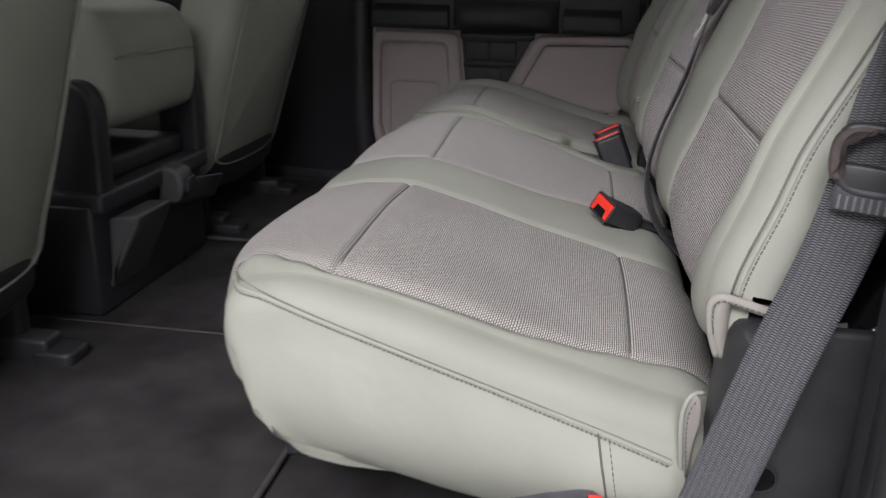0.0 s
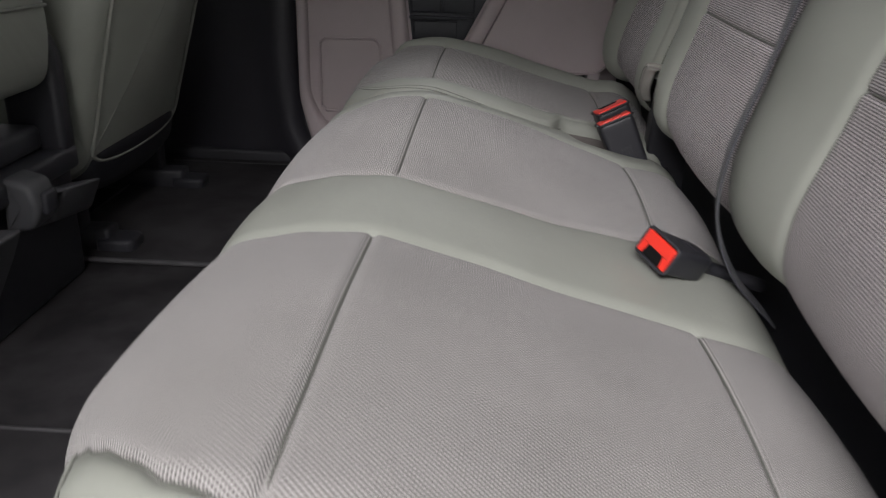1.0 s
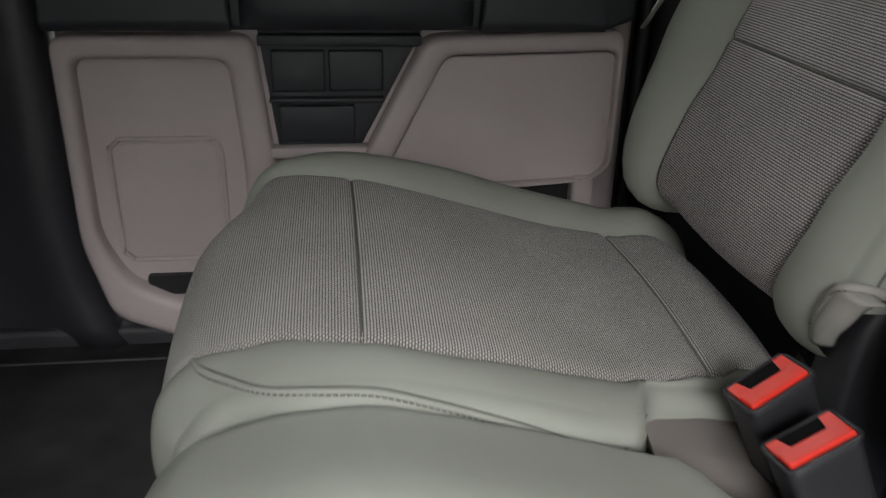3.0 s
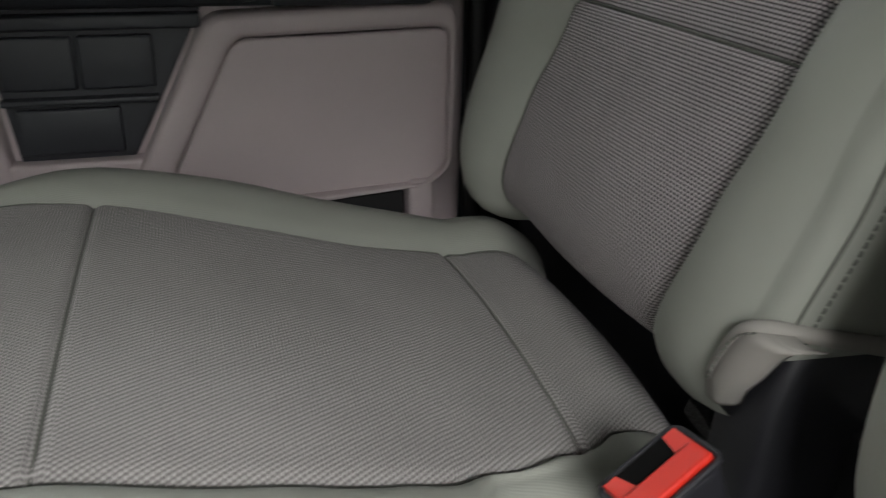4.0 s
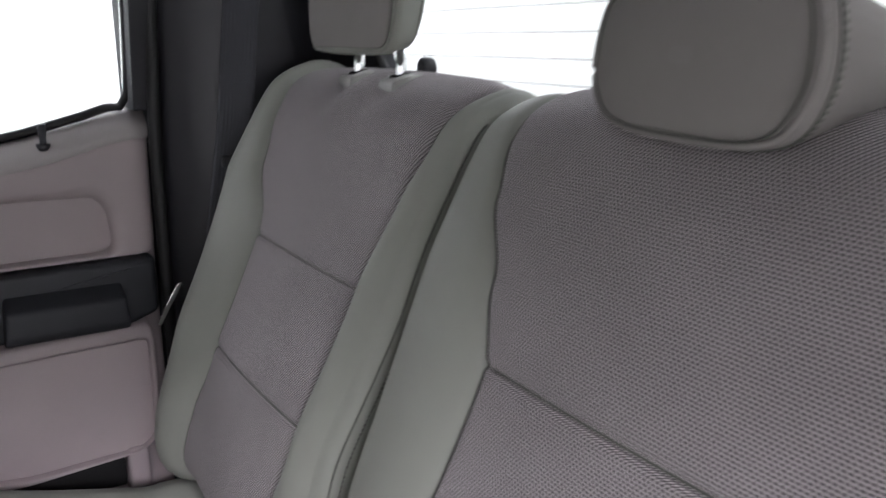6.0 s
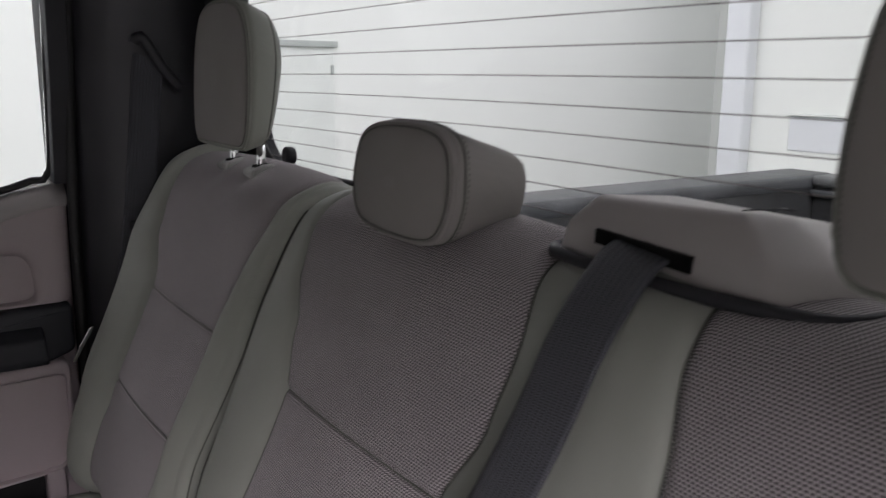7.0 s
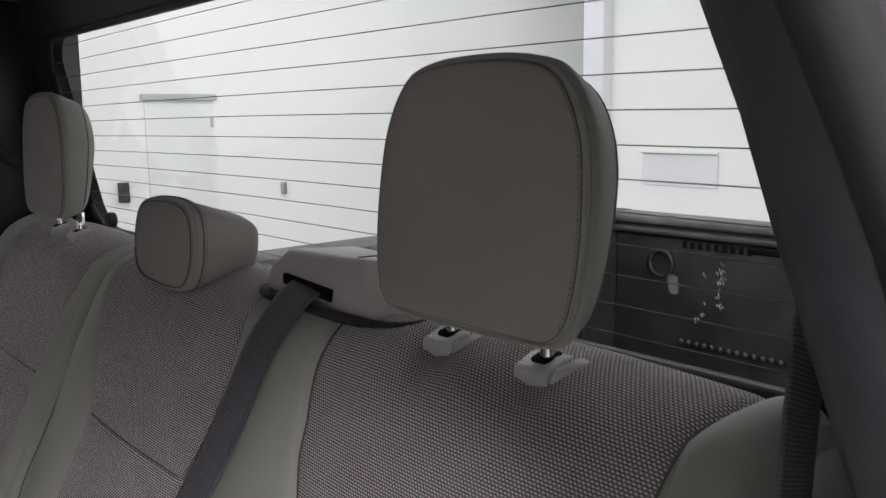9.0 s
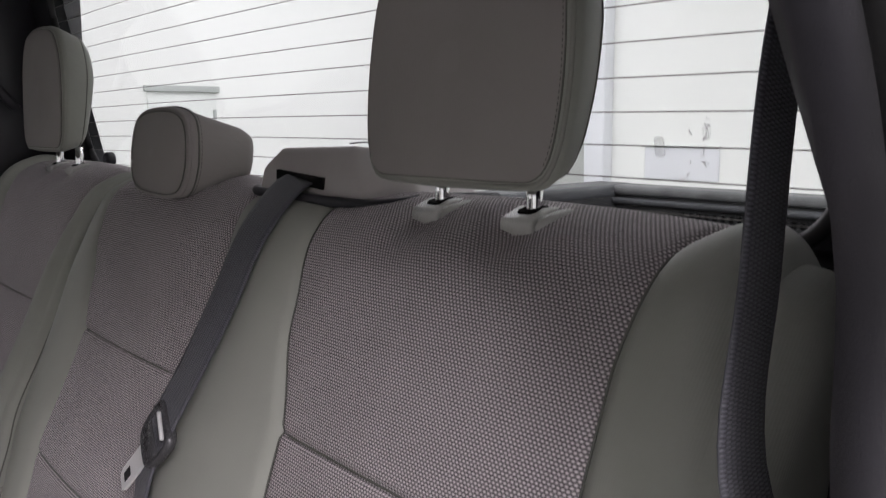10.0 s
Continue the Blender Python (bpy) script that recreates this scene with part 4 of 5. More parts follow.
# ---- belts ----
def belt_guide():
    th = thing("belt_guide", "pale grey plastic shoulder belt outlet on top of the backrest", "belt guide")
    base = [(0.553, -0.145, 0.815), (0.551, -0.335, 0.803), (0.585, -0.384, 0.803), (0.662, -0.384, 0.800), (0.662, -0.140, 0.812)]
    mid = [(0.556, -0.150, 0.840), (0.556, -0.318, 0.834), (0.590, -0.352, 0.834), (0.656, -0.352, 0.834), (0.656, -0.148, 0.840)]
    top = [(0.570, -0.166, 0.860), (0.572, -0.288, 0.864), (0.600, -0.306, 0.860), (0.650, -0.300, 0.852), (0.650, -0.170, 0.854)]
    part("shell", loft_bm([base, mid, top], True, 0.007), TAUPE_PALE, th, "pale grey moulded shell")
    bm = bmesh.new()
    ring = [Vector((x, y, z)) for (x, y, _), z in zip(base, (0.816, 0.812, 0.819, 0.815, 0.812))]
    tube(bm, [ring[4] + Vector((0, 0.001, 0)), ring[0] + Vector((-0.001, 0.001, 0)), ring[1] + Vector((-0.001, -0.001, 0.002)), ring[2] + Vector((0, -0.002, 0.001)), ring[3] + Vector((0, -0.001, 0.001))], 0.0050, 8, 0.01)
    part("gasket", bm, BLACK_SOFT, th, "dark foam gasket")
    part("slot", loft_bm([[(0.5525, -0.184, 0.839), (0.5520, -0.267, 0.834), (0.5515, -0.267, 0.823), (0.5520, -0.184, 0.829)], [(0.566, -0.184, 0.839), (0.566, -0.267, 0.834), (0.566, -0.267, 0.823), (0.566, -0.184, 0.829)]]), GAP_SHADE, th, "dark belt slot", smooth=False)
    part("crack", tube_bm([(0.568, -0.290, 0.8655), (0.574, -0.298, 0.8664), (0.582, -0.301, 0.8664), (0.594, -0.308, 0.8656)], 0.0006, 5, 0.004), RUBBER_AND_GAP, th)


belt_guide()


def tongue_bms(m, plate=0.045):
    """A belt tongue in local axes: x across the belt, y along it, z off it."""
    frame_ = bmesh.new()
    out = outline([(u * 0.84, v) for u, v in ((-0.022, -0.022), (-0.030, -0.008), (-0.031, 0.010), (-0.026, 0.021), (0.0, 0.023), (0.026, 0.021), (0.031, 0.010), (0.030, -0.008), (0.022, -0.022), (0.0, -0.025))], 0.004)
    rings = [[m @ (p * (1 + f) + Vector((0, 0, z))) for p in out] for f, z in ((-0.22, -0.003), (-0.06, -0.0055), (0.05, -0.004), (0.09, 0.0), (0.05, 0.0045), (-0.06, 0.0062), (-0.22, 0.0035), (-0.24, 0.0))]
    vr = [[frame_.verts.new(p) for p in r] for r in rings]
    n = len(out)
    for a, b in zip(vr, vr[1:] + vr[:1]):
        for k in range(n):
            frame_.faces.new((a[k], a[(k + 1) % n], b[(k + 1) % n], b[k]))
    box(frame_, -0.021, 0.021, -0.022, -0.004, -0.0045, 0.0052, 0.0025, 2, m)
    pl = bmesh.new()
    tip = -0.020 - plate
    for line in ([(-0.0125, -0.016), (-0.0125, tip + 0.006), (-0.009, tip), (0.009, tip), (0.0125, tip + 0.006), (0.0125, -0.016)],):
        for z in (-0.0011, 0.0011):
            pl.faces.new([pl.verts.new(m @ Vector((u, v, z))) for u, v in line])
        pl.verts.ensure_lookup_table()
        for k in range(6):
            pl.faces.new((pl.verts[k], pl.verts[(k + 1) % 6], pl.verts[6 + (k + 1) % 6], pl.verts[6 + k]))
    hole = box_bm(-0.005, 0.005, tip + 0.008, tip + 0.020, -0.0016, 0.0016, 0, 1, m)
    return frame_, pl, hole


def middle_belt():
    th = thing("seat_belt", "dark grey middle shoulder belt hanging down the backrest with its tongue", "seat belt", "rear seat belts")
    pts = [(0.564, -0.226, 0.833), (0.541, -0.227, 0.826), (0.500, -0.229, 0.785), (0.468, -0.224, 0.722), (0.440, -0.211, 0.662), (0.419, -0.187, 0.608)]
    w = [(0.000, 0.0245, 0.003), (0.000, 0.0245, 0.003), (0.001, 0.0250, 0.003), (0.002, 0.0250, 0.004), (0.004, 0.0240, 0.006), (0.004, 0.0200, 0.012)]
    part("shoulder_web", strap_bm(pts, w), WEB, th, "woven charcoal webbing")
    pts = [(0.419, -0.184, 0.608), (0.404, -0.176, 0.560), (0.383, -0.185, 0.485), (0.352, -0.203, 0.400), (0.346, -0.214, 0.340), (0.366, -0.220, 0.285), (0.410, -0.220, 0.235)]
    w = [(0.004, 0.0200, 0.012), (0.004, 0.021, 0.004), (0.006, 0.021, 0.0), (0.005, 0.0225, 0.0), (0.005, 0.0225, 0.0), (0.004, 0.0225, 0.0), (0.0, 0.0225, 0.0)]
    part("lap_web", strap_bm(pts, w), WEB, th, "woven charcoal webbing")
    m = Matrix.Translation((0.4165, -0.186, 0.598)) @ Matrix(((-0.26, 0.27, -0.92), (-0.78, -0.617, 0.04), (-0.56, 0.74, 0.37))).to_4x4()
    fr, pl, hole = tongue_bms(m, 0.056)
    f = part("tongue", fr, BLACK_GLOSS, th, "black and steel belt tongue")
    part("tongue_plate", pl, BRIGHT_STEEL, f, "bright steel plate", smooth=False)
    # the plate isn't pierced: a black block paints the hole's shade
    part("tongue_hole_shade", hole, RUBBER_AND_GAP, f, smooth=False)
    part("tongue_bar", box_bm(-0.0160, 0.0160, 0.0110, 0.0145, 0.0030, 0.0068, 0.0012, 2, m), BRIGHT_STEEL, f, "bright steel bar")


middle_belt()


def soft_ends(half, length, foot):
    """A buckle's outline: square at its mouth, round at its foot."""
    pts = rounded_rect(-half, half, -length, 0.0, foot)
    return [Vector((p.x, p.y, 0)) if p.y < -length / 2 else q for p, q in zip(pts, rounded_rect(-half, half, -length, 0.0, 0.0075))]


def buckle(m, label, stalk, reach=1.2, size=1.25):
    m = m @ Matrix.Diagonal((size, size, reach, 1))
    th = thing("belt_buckle", label, "buckle", "belt buckles")
    h = part("housing", slab_bm(soft_ends(0.0215, 0.068, 0.016 if reach < 1.1 else 0.008), 0.026, 0.006, lambda u, v, w: m @ Vector((u * (1 + (0.25 if reach < 1.1 else 0.10) * v / 0.068), w - 0.013, v))), BLACK, th)
    bm = bmesh.new()
    box(bm, -0.0188, 0.0188, -0.0108, 0.0008, -0.006, 0.0020, 0.0016, 3, m)
    for sg in (-1, 1):
        pr = [[(sg * 0.0188, 0.0, z), (sg * 0.0188, 0.0108, z), (sg * 0.0125, 0.0108, z), (sg * 0.0100, 0.0, z)] for z in (-0.006, 0.0008)]
        vs = [[bm.verts.new(m @ Vector(q)) for q in r] for r in pr]
        for k in range(4):
            bm.faces.new((vs[0][k], vs[0][(k + 1) % 4], vs[1][(k + 1) % 4], vs[1][k]))
        bm.faces.new(vs[1])
        bm.faces.new(vs[0][::-1])
    part("button", bm, RED, h, "red release button", smooth=False)
    part("slot", box_bm(-0.0122, 0.0122, 0.0010, 0.0108, -0.006, 0.0004, 0, 1, m), GAP_SHADE, h, smooth=False)
    rim = rounded_rect(-0.0208, 0.0208, -0.0128, 0.0128, 0.004)
    bm = bmesh.new()
    tube(bm, [m @ Vector((p.x, p.y, -0.0012)) for p in rim + rim[:1]], 0.0018, 6, 0.5, cap=False)
    part("rim", bm, BLACK, th)
    for k in range(4):
        part("emboss", box_bm(-0.006 + k * 0.0035, -0.0045 + k * 0.0035, -0.0136, -0.0126, -0.045, -0.036, 0, 1, m), DARK_PILLAR, h, smooth=False)
    part("stalk", tube_bm([m @ Vector((0, 0, -0.06)), m @ Vector((0, 0, -0.085)), stalk], 0.007, 8, 0.01), BLACK_SOFT, th)


buckle(Matrix.Translation((0.286, -0.253, 0.315)) @ Matrix(((-0.474, -0.475, -0.741), (0.847, -0.017, -0.531), (0.240, -0.880, 0.411))).to_4x4(), "black belt buckle with a red button lying on the wide cushion", (0.405, -0.205, 0.262), 1.0, 1.06)
buckle(Matrix.Translation((0.302, 0.227, 0.326)) @ pose(0, 0, 0, -8, -24, 8), "black belt buckle with a red button standing beside its twin", (0.40, 0.235, 0.235))
buckle(Matrix.Translation((0.303, 0.286, 0.330)) @ pose(0, 0, 0, -5, -24, 14), "black belt buckle with a red button standing beside its twin", (0.40, 0.275, 0.235))


def near_belt():
    th = thing("seat_belt", "charcoal outer seat belt running down beside the open doorway", "seat belt", "rear seat belts")
    pts = [(0.500, -0.752, 1.020), (0.475, -0.750, 0.960), (0.458, -0.750, 0.900), (0.450, -0.750, 0.820), (0.440, -0.752, 0.740), (0.452, -0.778, 0.650), (0.456, -0.784, 0.595), (0.450, -0.770, 0.540),
           (0.435, -0.768, 0.444), (0.399, -0.786, 0.343), (0.370, -0.790, 0.236), (0.342, -0.793, 0.133), (0.333, -0.796, 0.076)]
    w = [(0.0218, 0.0028, -0.003)] * 3 + [(0.0218, 0.0024, -0.003), (0.0224, 0.0008, -0.003)] + [(0.023, -0.003, -0.002), (0.023, -0.004, -0.002), (0.022, -0.006, -0.003), (0.021, -0.008, -0.005), (0.0205, -0.009, -0.006), (0.021, -0.008, -0.006), (0.0225, -0.004, -0.003), (0.023, 0.0, 0.0)]
    part("web", strap_bm(pts, w, 0.0014), WEB, th, "woven charcoal webbing")
    m = Matrix.Translation((0.446, -0.776, 0.500)) @ Matrix(((0.96, 0.05, -0.28), (-0.28, 0.02, -0.96), (-0.05, 0.998, 0.03))).to_4x4()
    f = part("tongue", tongue_bms(m, 0.03)[0], BLACK, th, "black belt tongue with a worn brown cover")
    cover = outline([(-0.0300, -0.016), (-0.0335, 0.000), (-0.0315, 0.014), (-0.0220, 0.0225), (-0.0060, 0.0240), (-0.0060, 0.0165), (-0.0180, 0.0150), (-0.0225, 0.006), (-0.0210, -0.016)], 0.003)
    part("worn_cover", slab_bm(cover, 0.0138, 0.004, lambda u, v, w: m @ Vector((u * 0.94, v * 0.96, w - 0.0069))), WORN, f, "scuffed brown rubber cover")
    part("stop_fold", box_bm(-0.024, 0.024, -0.038, -0.018, -0.005, 0.005, 0.003, 2, m), WEB, th, "folded webbing stop")
    for k in range(9):
        part("bar_tack", box_bm(-0.020 + k * 0.005, -0.0185 + k * 0.005, -0.036, -0.026, 0.0048, 0.0056, 0, 1, m), TACK, th, smooth=False)
    part("guide_ring", tube_bm([(0.470, -0.772, 0.985), (0.485, -0.776, 1.015), (0.520, -0.776, 1.020), (0.530, -0.772, 0.995)], 0.008, 8, 0.01), BLACK, th)


near_belt()


def far_belt():
    th = thing("seat_belt", "charcoal outer seat belt hanging on the closed side", "seat belt", "rear seat belts")
    pts = [(0.512, 0.768, 0.965), (0.507, 0.769, 0.930), (0.498, 0.776, 0.830), (0.488, 0.784, 0.730), (0.472, 0.790, 0.620), (0.452, 0.796, 0.500), (0.440, 0.800, 0.360)]
    part("web", strap_bm(pts, [(0.022, -0.006, -0.006)] * 7), WEB, th, "woven charcoal webbing")
    part("guide_ring", tube_bm([(0.490, 0.765, 0.985), (0.500, 0.763, 0.996), (0.530, 0.763, 0.950), (0.560, 0.767, 0.915)], 0.009, 8, 0.01), BLACK, th, "black belt guide loop")
    part("stop", box_bm(0.468, 0.502, 0.774, 0.784, 0.690, 0.706, 0.003), BLACK, th)
    blade = [Vector((x, z, 0)) for x, z in ((0.3655, 0.487), (0.3715, 0.4855), (0.386, 0.511), (0.398, 0.530), (0.402, 0.541), (0.395, 0.539), (0.380, 0.514))]
    bm = slab_bm(blade, 0.003, 0.0008, lambda u, v, w: Vector((u, 0.774 + w, v)), rings=2)
    part("tongue_plate", bm, CHROME, th, "bright steel plate")


far_belt()


# ---- far rear door ----
def poly_slab(points, y, depth, r):
    """A panel in the door's plane: (x, z) outline, its face at y, reaching depth towards the outside."""
    line = [Vector((x, z, 0)) for x, z in points]
    return slab_bm(line, depth, r, lambda u, v, w: Vector((u, y + w, v)), rings=3, r_back=0.001)


def soft_poly(points, r, k=4):
    """A polygon with rounded corners."""
    P = [Vector((x, z, 0)) for x, z in points]
    out = []
    for i, p in enumerate(P):
        a, b = P[i - 1] - p, P[(i + 1) % len(P)] - p
        d = min(r, a.length * 0.45, b.length * 0.45)
        p0, p1 = p + a.normalized() * d, p + b.normalized() * d
        for j in range(k + 1):
            t = j / k
            out.append((p0 * (1 - t) ** 2 + p * 2 * t * (1 - t) + p1 * t * t))
    return [(q.x, q.y) for q in out]


def frame_slab(outer, inner, y, depth, r):
    """A raised frame: a bar that runs between an outer and an inner outline with the same number of points."""
    bm = bmesh.new()
    n = len(outer)
    rows = []
    for f, w in ((0.0, depth), (0.0, r), (0.10, r * 0.3), (0.25, 0.0), (0.75, 0.0), (0.90, r * 0.3), (1.0, r), (1.0, depth)):
        rows.append([bm.verts.new((o[0] + (i[0] - o[0]) * f, y + w, o[1] + (i[1] - o[1]) * f)) for o, i in zip(outer, inner)])
    for a, b in zip(rows, rows[1:]):
        for k in range(n):
            bm.faces.new((a[k], a[(k + 1) % n], b[(k + 1) % n], b[k]))
    return bm


def far_door():
    d = thing("door_1", "closed rear door with taupe plastic panels and a black armrest", "door", kind="structure")
    # base sheet with the lower front corner rounded, sill rising to the rear
    base = soft_poly([(-0.312, 0.690), (-0.312, 0.20), (-0.285, 0.095), (-0.20, 0.055), (0.30, 0.055), (0.392, 0.16), (0.392, 0.735), (0.350, 0.730), (0.24, 0.695)], 0.03)
    part("panel", poly_slab(base, 0.868, 0.06, 0.012), TAUPE, d, "taupe moulded door panel")
    # front lower panel: raised surround, speaker bead, map slot
    out_ = soft_poly([(-0.312, 0.465), (-0.312, 0.20), (-0.285, 0.095), (-0.20, 0.060), (-0.05, 0.060), (-0.062, 0.300), (-0.080, 0.465)], 0.022)
    inn = soft_poly([(-0.290, 0.438), (-0.290, 0.21), (-0.262, 0.150), (-0.20, 0.115), (-0.105, 0.115), (-0.100, 0.300), (-0.112, 0.438)], 0.022)
    fs = part("front_surround", frame_slab(out_, inn, 0.842, 0.04, 0.008), TAUPE, d)
    bead = rounded_rect(-0.266, -0.130, 0.172, 0.335, 0.020)
    bm = bmesh.new()
    tube(bm, [Vector((p.x, 0.866, p.y)) for p in bead + bead[:1]], 0.0032, 8, 0.5, cap=False)
    part("speaker_bead", bm, TAUPE, fs)
    part("speaker_cover", poly_slab([(p.x, p.y) for p in rounded_rect(-0.260, -0.136, 0.178, 0.329, 0.016)], 0.8665, 0.02, 0.001), TAUPE, fs, "flush speaker cover")
    # black strip on the panel paints the slot's shade
    part("map_slot_shade", poly_slab(soft_poly([(-0.240, 0.150), (-0.240, 0.135), (-0.230, 0.120), (-0.10, 0.120), (-0.10, 0.150)], 0.006), 0.862, 0.02, 0.001), RUBBER_AND_GAP, d, "dark slot")
    # dark cubby between the two lower panels
    cub = part("cubby", poly_slab([(-0.076, 0.470), (-0.058, 0.325), (0.046, 0.325), (0.122, 0.470)], 0.862, 0.03, 0.002), DOOR_BLACK, d, "black open cubby")
    part("cubby_shelf", box_bm(-0.066, 0.075, 0.848, 0.866, 0.383, 0.389, 0.002), DOOR_BLACK, cub)
    part("cubby_shelf", box_bm(-0.076, 0.120, 0.846, 0.866, 0.452, 0.466, 0.003), DOOR_BLACK, cub)
    part("switch_cap", box_bm(-0.062, 0.003, 0.853, 0.864, 0.396, 0.446, 0.003), DOOR_BLACK, cub, "black blank cap")
    part("switch_cap", box_bm(0.007, 0.074, 0.853, 0.864, 0.396, 0.446, 0.003), DOOR_BLACK, cub, "black blank cap")
    part("switch_cap", box_bm(-0.056, 0.038, 0.855, 0.864, 0.333, 0.378, 0.003), DOOR_BLACK, cub, "black blank cap")
    part("sill_strip", box_bm(-0.075, 0.055, 0.846, 0.87, 0.312, 0.327, 0.004), TAUPE, d)
    # rear map pocket: slanted raised frame and its inner wall
    out_ = soft_poly([(0.124, 0.465), (0.040, 0.300), (0.050, 0.270), (0.20, 0.268), (0.345, 0.280), (0.372, 0.300), (0.372, 0.474)], 0.018)
    inn = soft_poly([(0.150, 0.443), (0.082, 0.312), (0.085, 0.290), (0.20, 0.277), (0.345, 0.283), (0.364, 0.300), (0.364, 0.449)], 0.014)
    pf = part("pocket_frame", frame_slab(out_, inn, 0.832, 0.04, 0.008), TAUPE, d)
    part("pocket_wall", poly_slab(soft_poly([(0.148, 0.440), (0.082, 0.308), (0.085, 0.288), (0.20, 0.275), (0.345, 0.281), (0.366, 0.298), (0.366, 0.446)], 0.014), 0.845, 0.02, 0.003), TAUPE, pf)
    # solid black block paints the shade below the pocket
    part("pocket_floor_shade", box_bm(0.10, 0.32, 0.850, 0.872, 0.225, 0.272, 0.003), RUBBER_AND_GAP, d, "dark gap under the pocket")
    part("pocket_foot", box_bm(0.322, 0.352, 0.836, 0.872, 0.20, 0.285, 0.006), TAUPE, d)
    # armrest: black carrier, pads and a bulged pull
    arm = part("armrest", poly_slab(soft_poly([(-0.312, 0.560), (-0.312, 0.472), (0.345, 0.472), (0.384, 0.486), (0.384, 0.566)], 0.010), 0.836, 0.04, 0.008), DOOR_BLACK, d, "black armrest band")
    for x0, x1 in ((-0.308, -0.10), (0.186, 0.340)):
        rings = [[(x, 0.840, 0.472), (x, 0.818, 0.474), (x, 0.811, 0.484), (x - dx, 0.811, 0.519), (x - dx, 0.840, 0.538)] for x, dx in ((x0, -0.004), (x1, 0.004))]
        part("arm_pad", loft_bm(rings, True, 0.006), DOOR_BLACK, arm, "charcoal padded arm rest")
    rings = []
    for x, k in ((-0.092, 0.2), (-0.078, 0.9), (-0.06, 1.0), (0.150, 1.0), (0.166, 0.75), (0.180, 0.1)):
        rings.append([(x, 0.838, 0.476), (x, 0.838 - 0.032 * k, 0.480), (x, 0.838 - 0.042 * k, 0.500), (x, 0.838 - 0.040 * k, 0.534), (x, 0.838 - 0.020 * k, 0.552), (x, 0.838, 0.556)])
    part("pull_handle", loft_bm(rings, True), DOOR_BLACK, arm, "bulged black pull handle")
    part("window_switch", box_bm(0.03, 0.07, 0.806, 0.820, 0.545, 0.556, 0.003), DOOR_BLACK, arm)
    # upper panel with a scooped recess and a sill coloured paler for window light
    out_ = soft_poly([(-0.312, 0.695), (-0.312, 0.562), (0.388, 0.568), (0.390, 0.738), (0.345, 0.736), (0.24, 0.702)], 0.016)
    inn = soft_poly([(-0.290, 0.650), (-0.290, 0.570), (0.335, 0.574), (0.330, 0.630), (0.315, 0.652), (0.24, 0.654)], 0.020)
    part("upper_surround", frame_slab(out_, inn, 0.846, 0.04, 0.012), TAUPE, d)
    pts, _ = spline([(-0.312, 0, 0.712), (-0.05, 0, 0.714), (0.14, 0, 0.718), (0.21, 0, 0.728), (0.28, 0, 0.743), (0.338, 0, 0.759), (0.390, 0, 0.769)], 0.02)
    rings = [[(p.x, 0.892, p.z - 0.02), (p.x, 0.886, p.z + 0.001), (p.x, 0.872, p.z - 0.005), (p.x, 0.858, p.z - 0.014), (p.x, 0.849, p.z - 0.024), (p.x, 0.8455, p.z - 0.036), (p.x, 0.870, p.z - 0.05)] for p in pts]
    part("sill", loft_bm(rings, True), TAUPE_PALE, d, "pale window sill")
    k = part("lock_knob", tube_bm([(0.262, 0.860, 0.712), (0.262, 0.860, 0.752)], lambda t: 0.0042 if t < 0.6 else 0.0052, 10, 0.004), DOOR_BLACK, d, "black lock knob")
    part("lock_collar", tube_bm([(0.262, 0.860, 0.718), (0.262, 0.860, 0.727)], 0.009, 10, 0.004), BLACK, k)
    w = thing("window_2", "clear side window of the rear door in a black seal", "window", kind="structure")
    pn = part("pane", slab_bm([Vector((x, z, 0)) for x, z in soft_poly([(-0.30, 0.70), (0.20, 0.71), (0.37, 0.755), (0.375, 1.10), (0.30, 1.16), (-0.30, 1.16)], 0.02)], 0.004, 0.001, lambda u, v, q: Vector((u, 0.895 - (v - 0.72) * 0.18 + q, v)), rings=1), GLASS, w, "clear glass", smooth=False)
    pn.visible_shadow = False
    bm = bmesh.new()
    tube(bm, [(-0.31, 0.882, 0.716), (0.10, 0.882, 0.719), (0.20, 0.882, 0.731), (0.28, 0.880, 0.749), (0.345, 0.878, 0.768), (0.372, 0.870, 0.785), (0.376, 0.85, 0.93), (0.372, 0.83, 1.08), (0.30, 0.815, 1.15), (0.0, 0.81, 1.16), (-0.31, 0.81, 1.16)], 0.006, 8, 0.03)
    part("window_seal", bm, RUBBER_AND_GAP, w)
    part("window_frame", loft_bm([[(x0, 0.90, z), (x0, 0.84 - (z - 0.75) * 0.15, z), (x1, 0.84 - (z - 0.75) * 0.15, z), (x1, 0.90, z)] for x0, x1, z in ((0.372, 0.402, 0.765), (0.374, 0.404, 0.95), (0.372, 0.404, 1.2))], True, 0.003), BLACK_SOFT, w)


far_door()


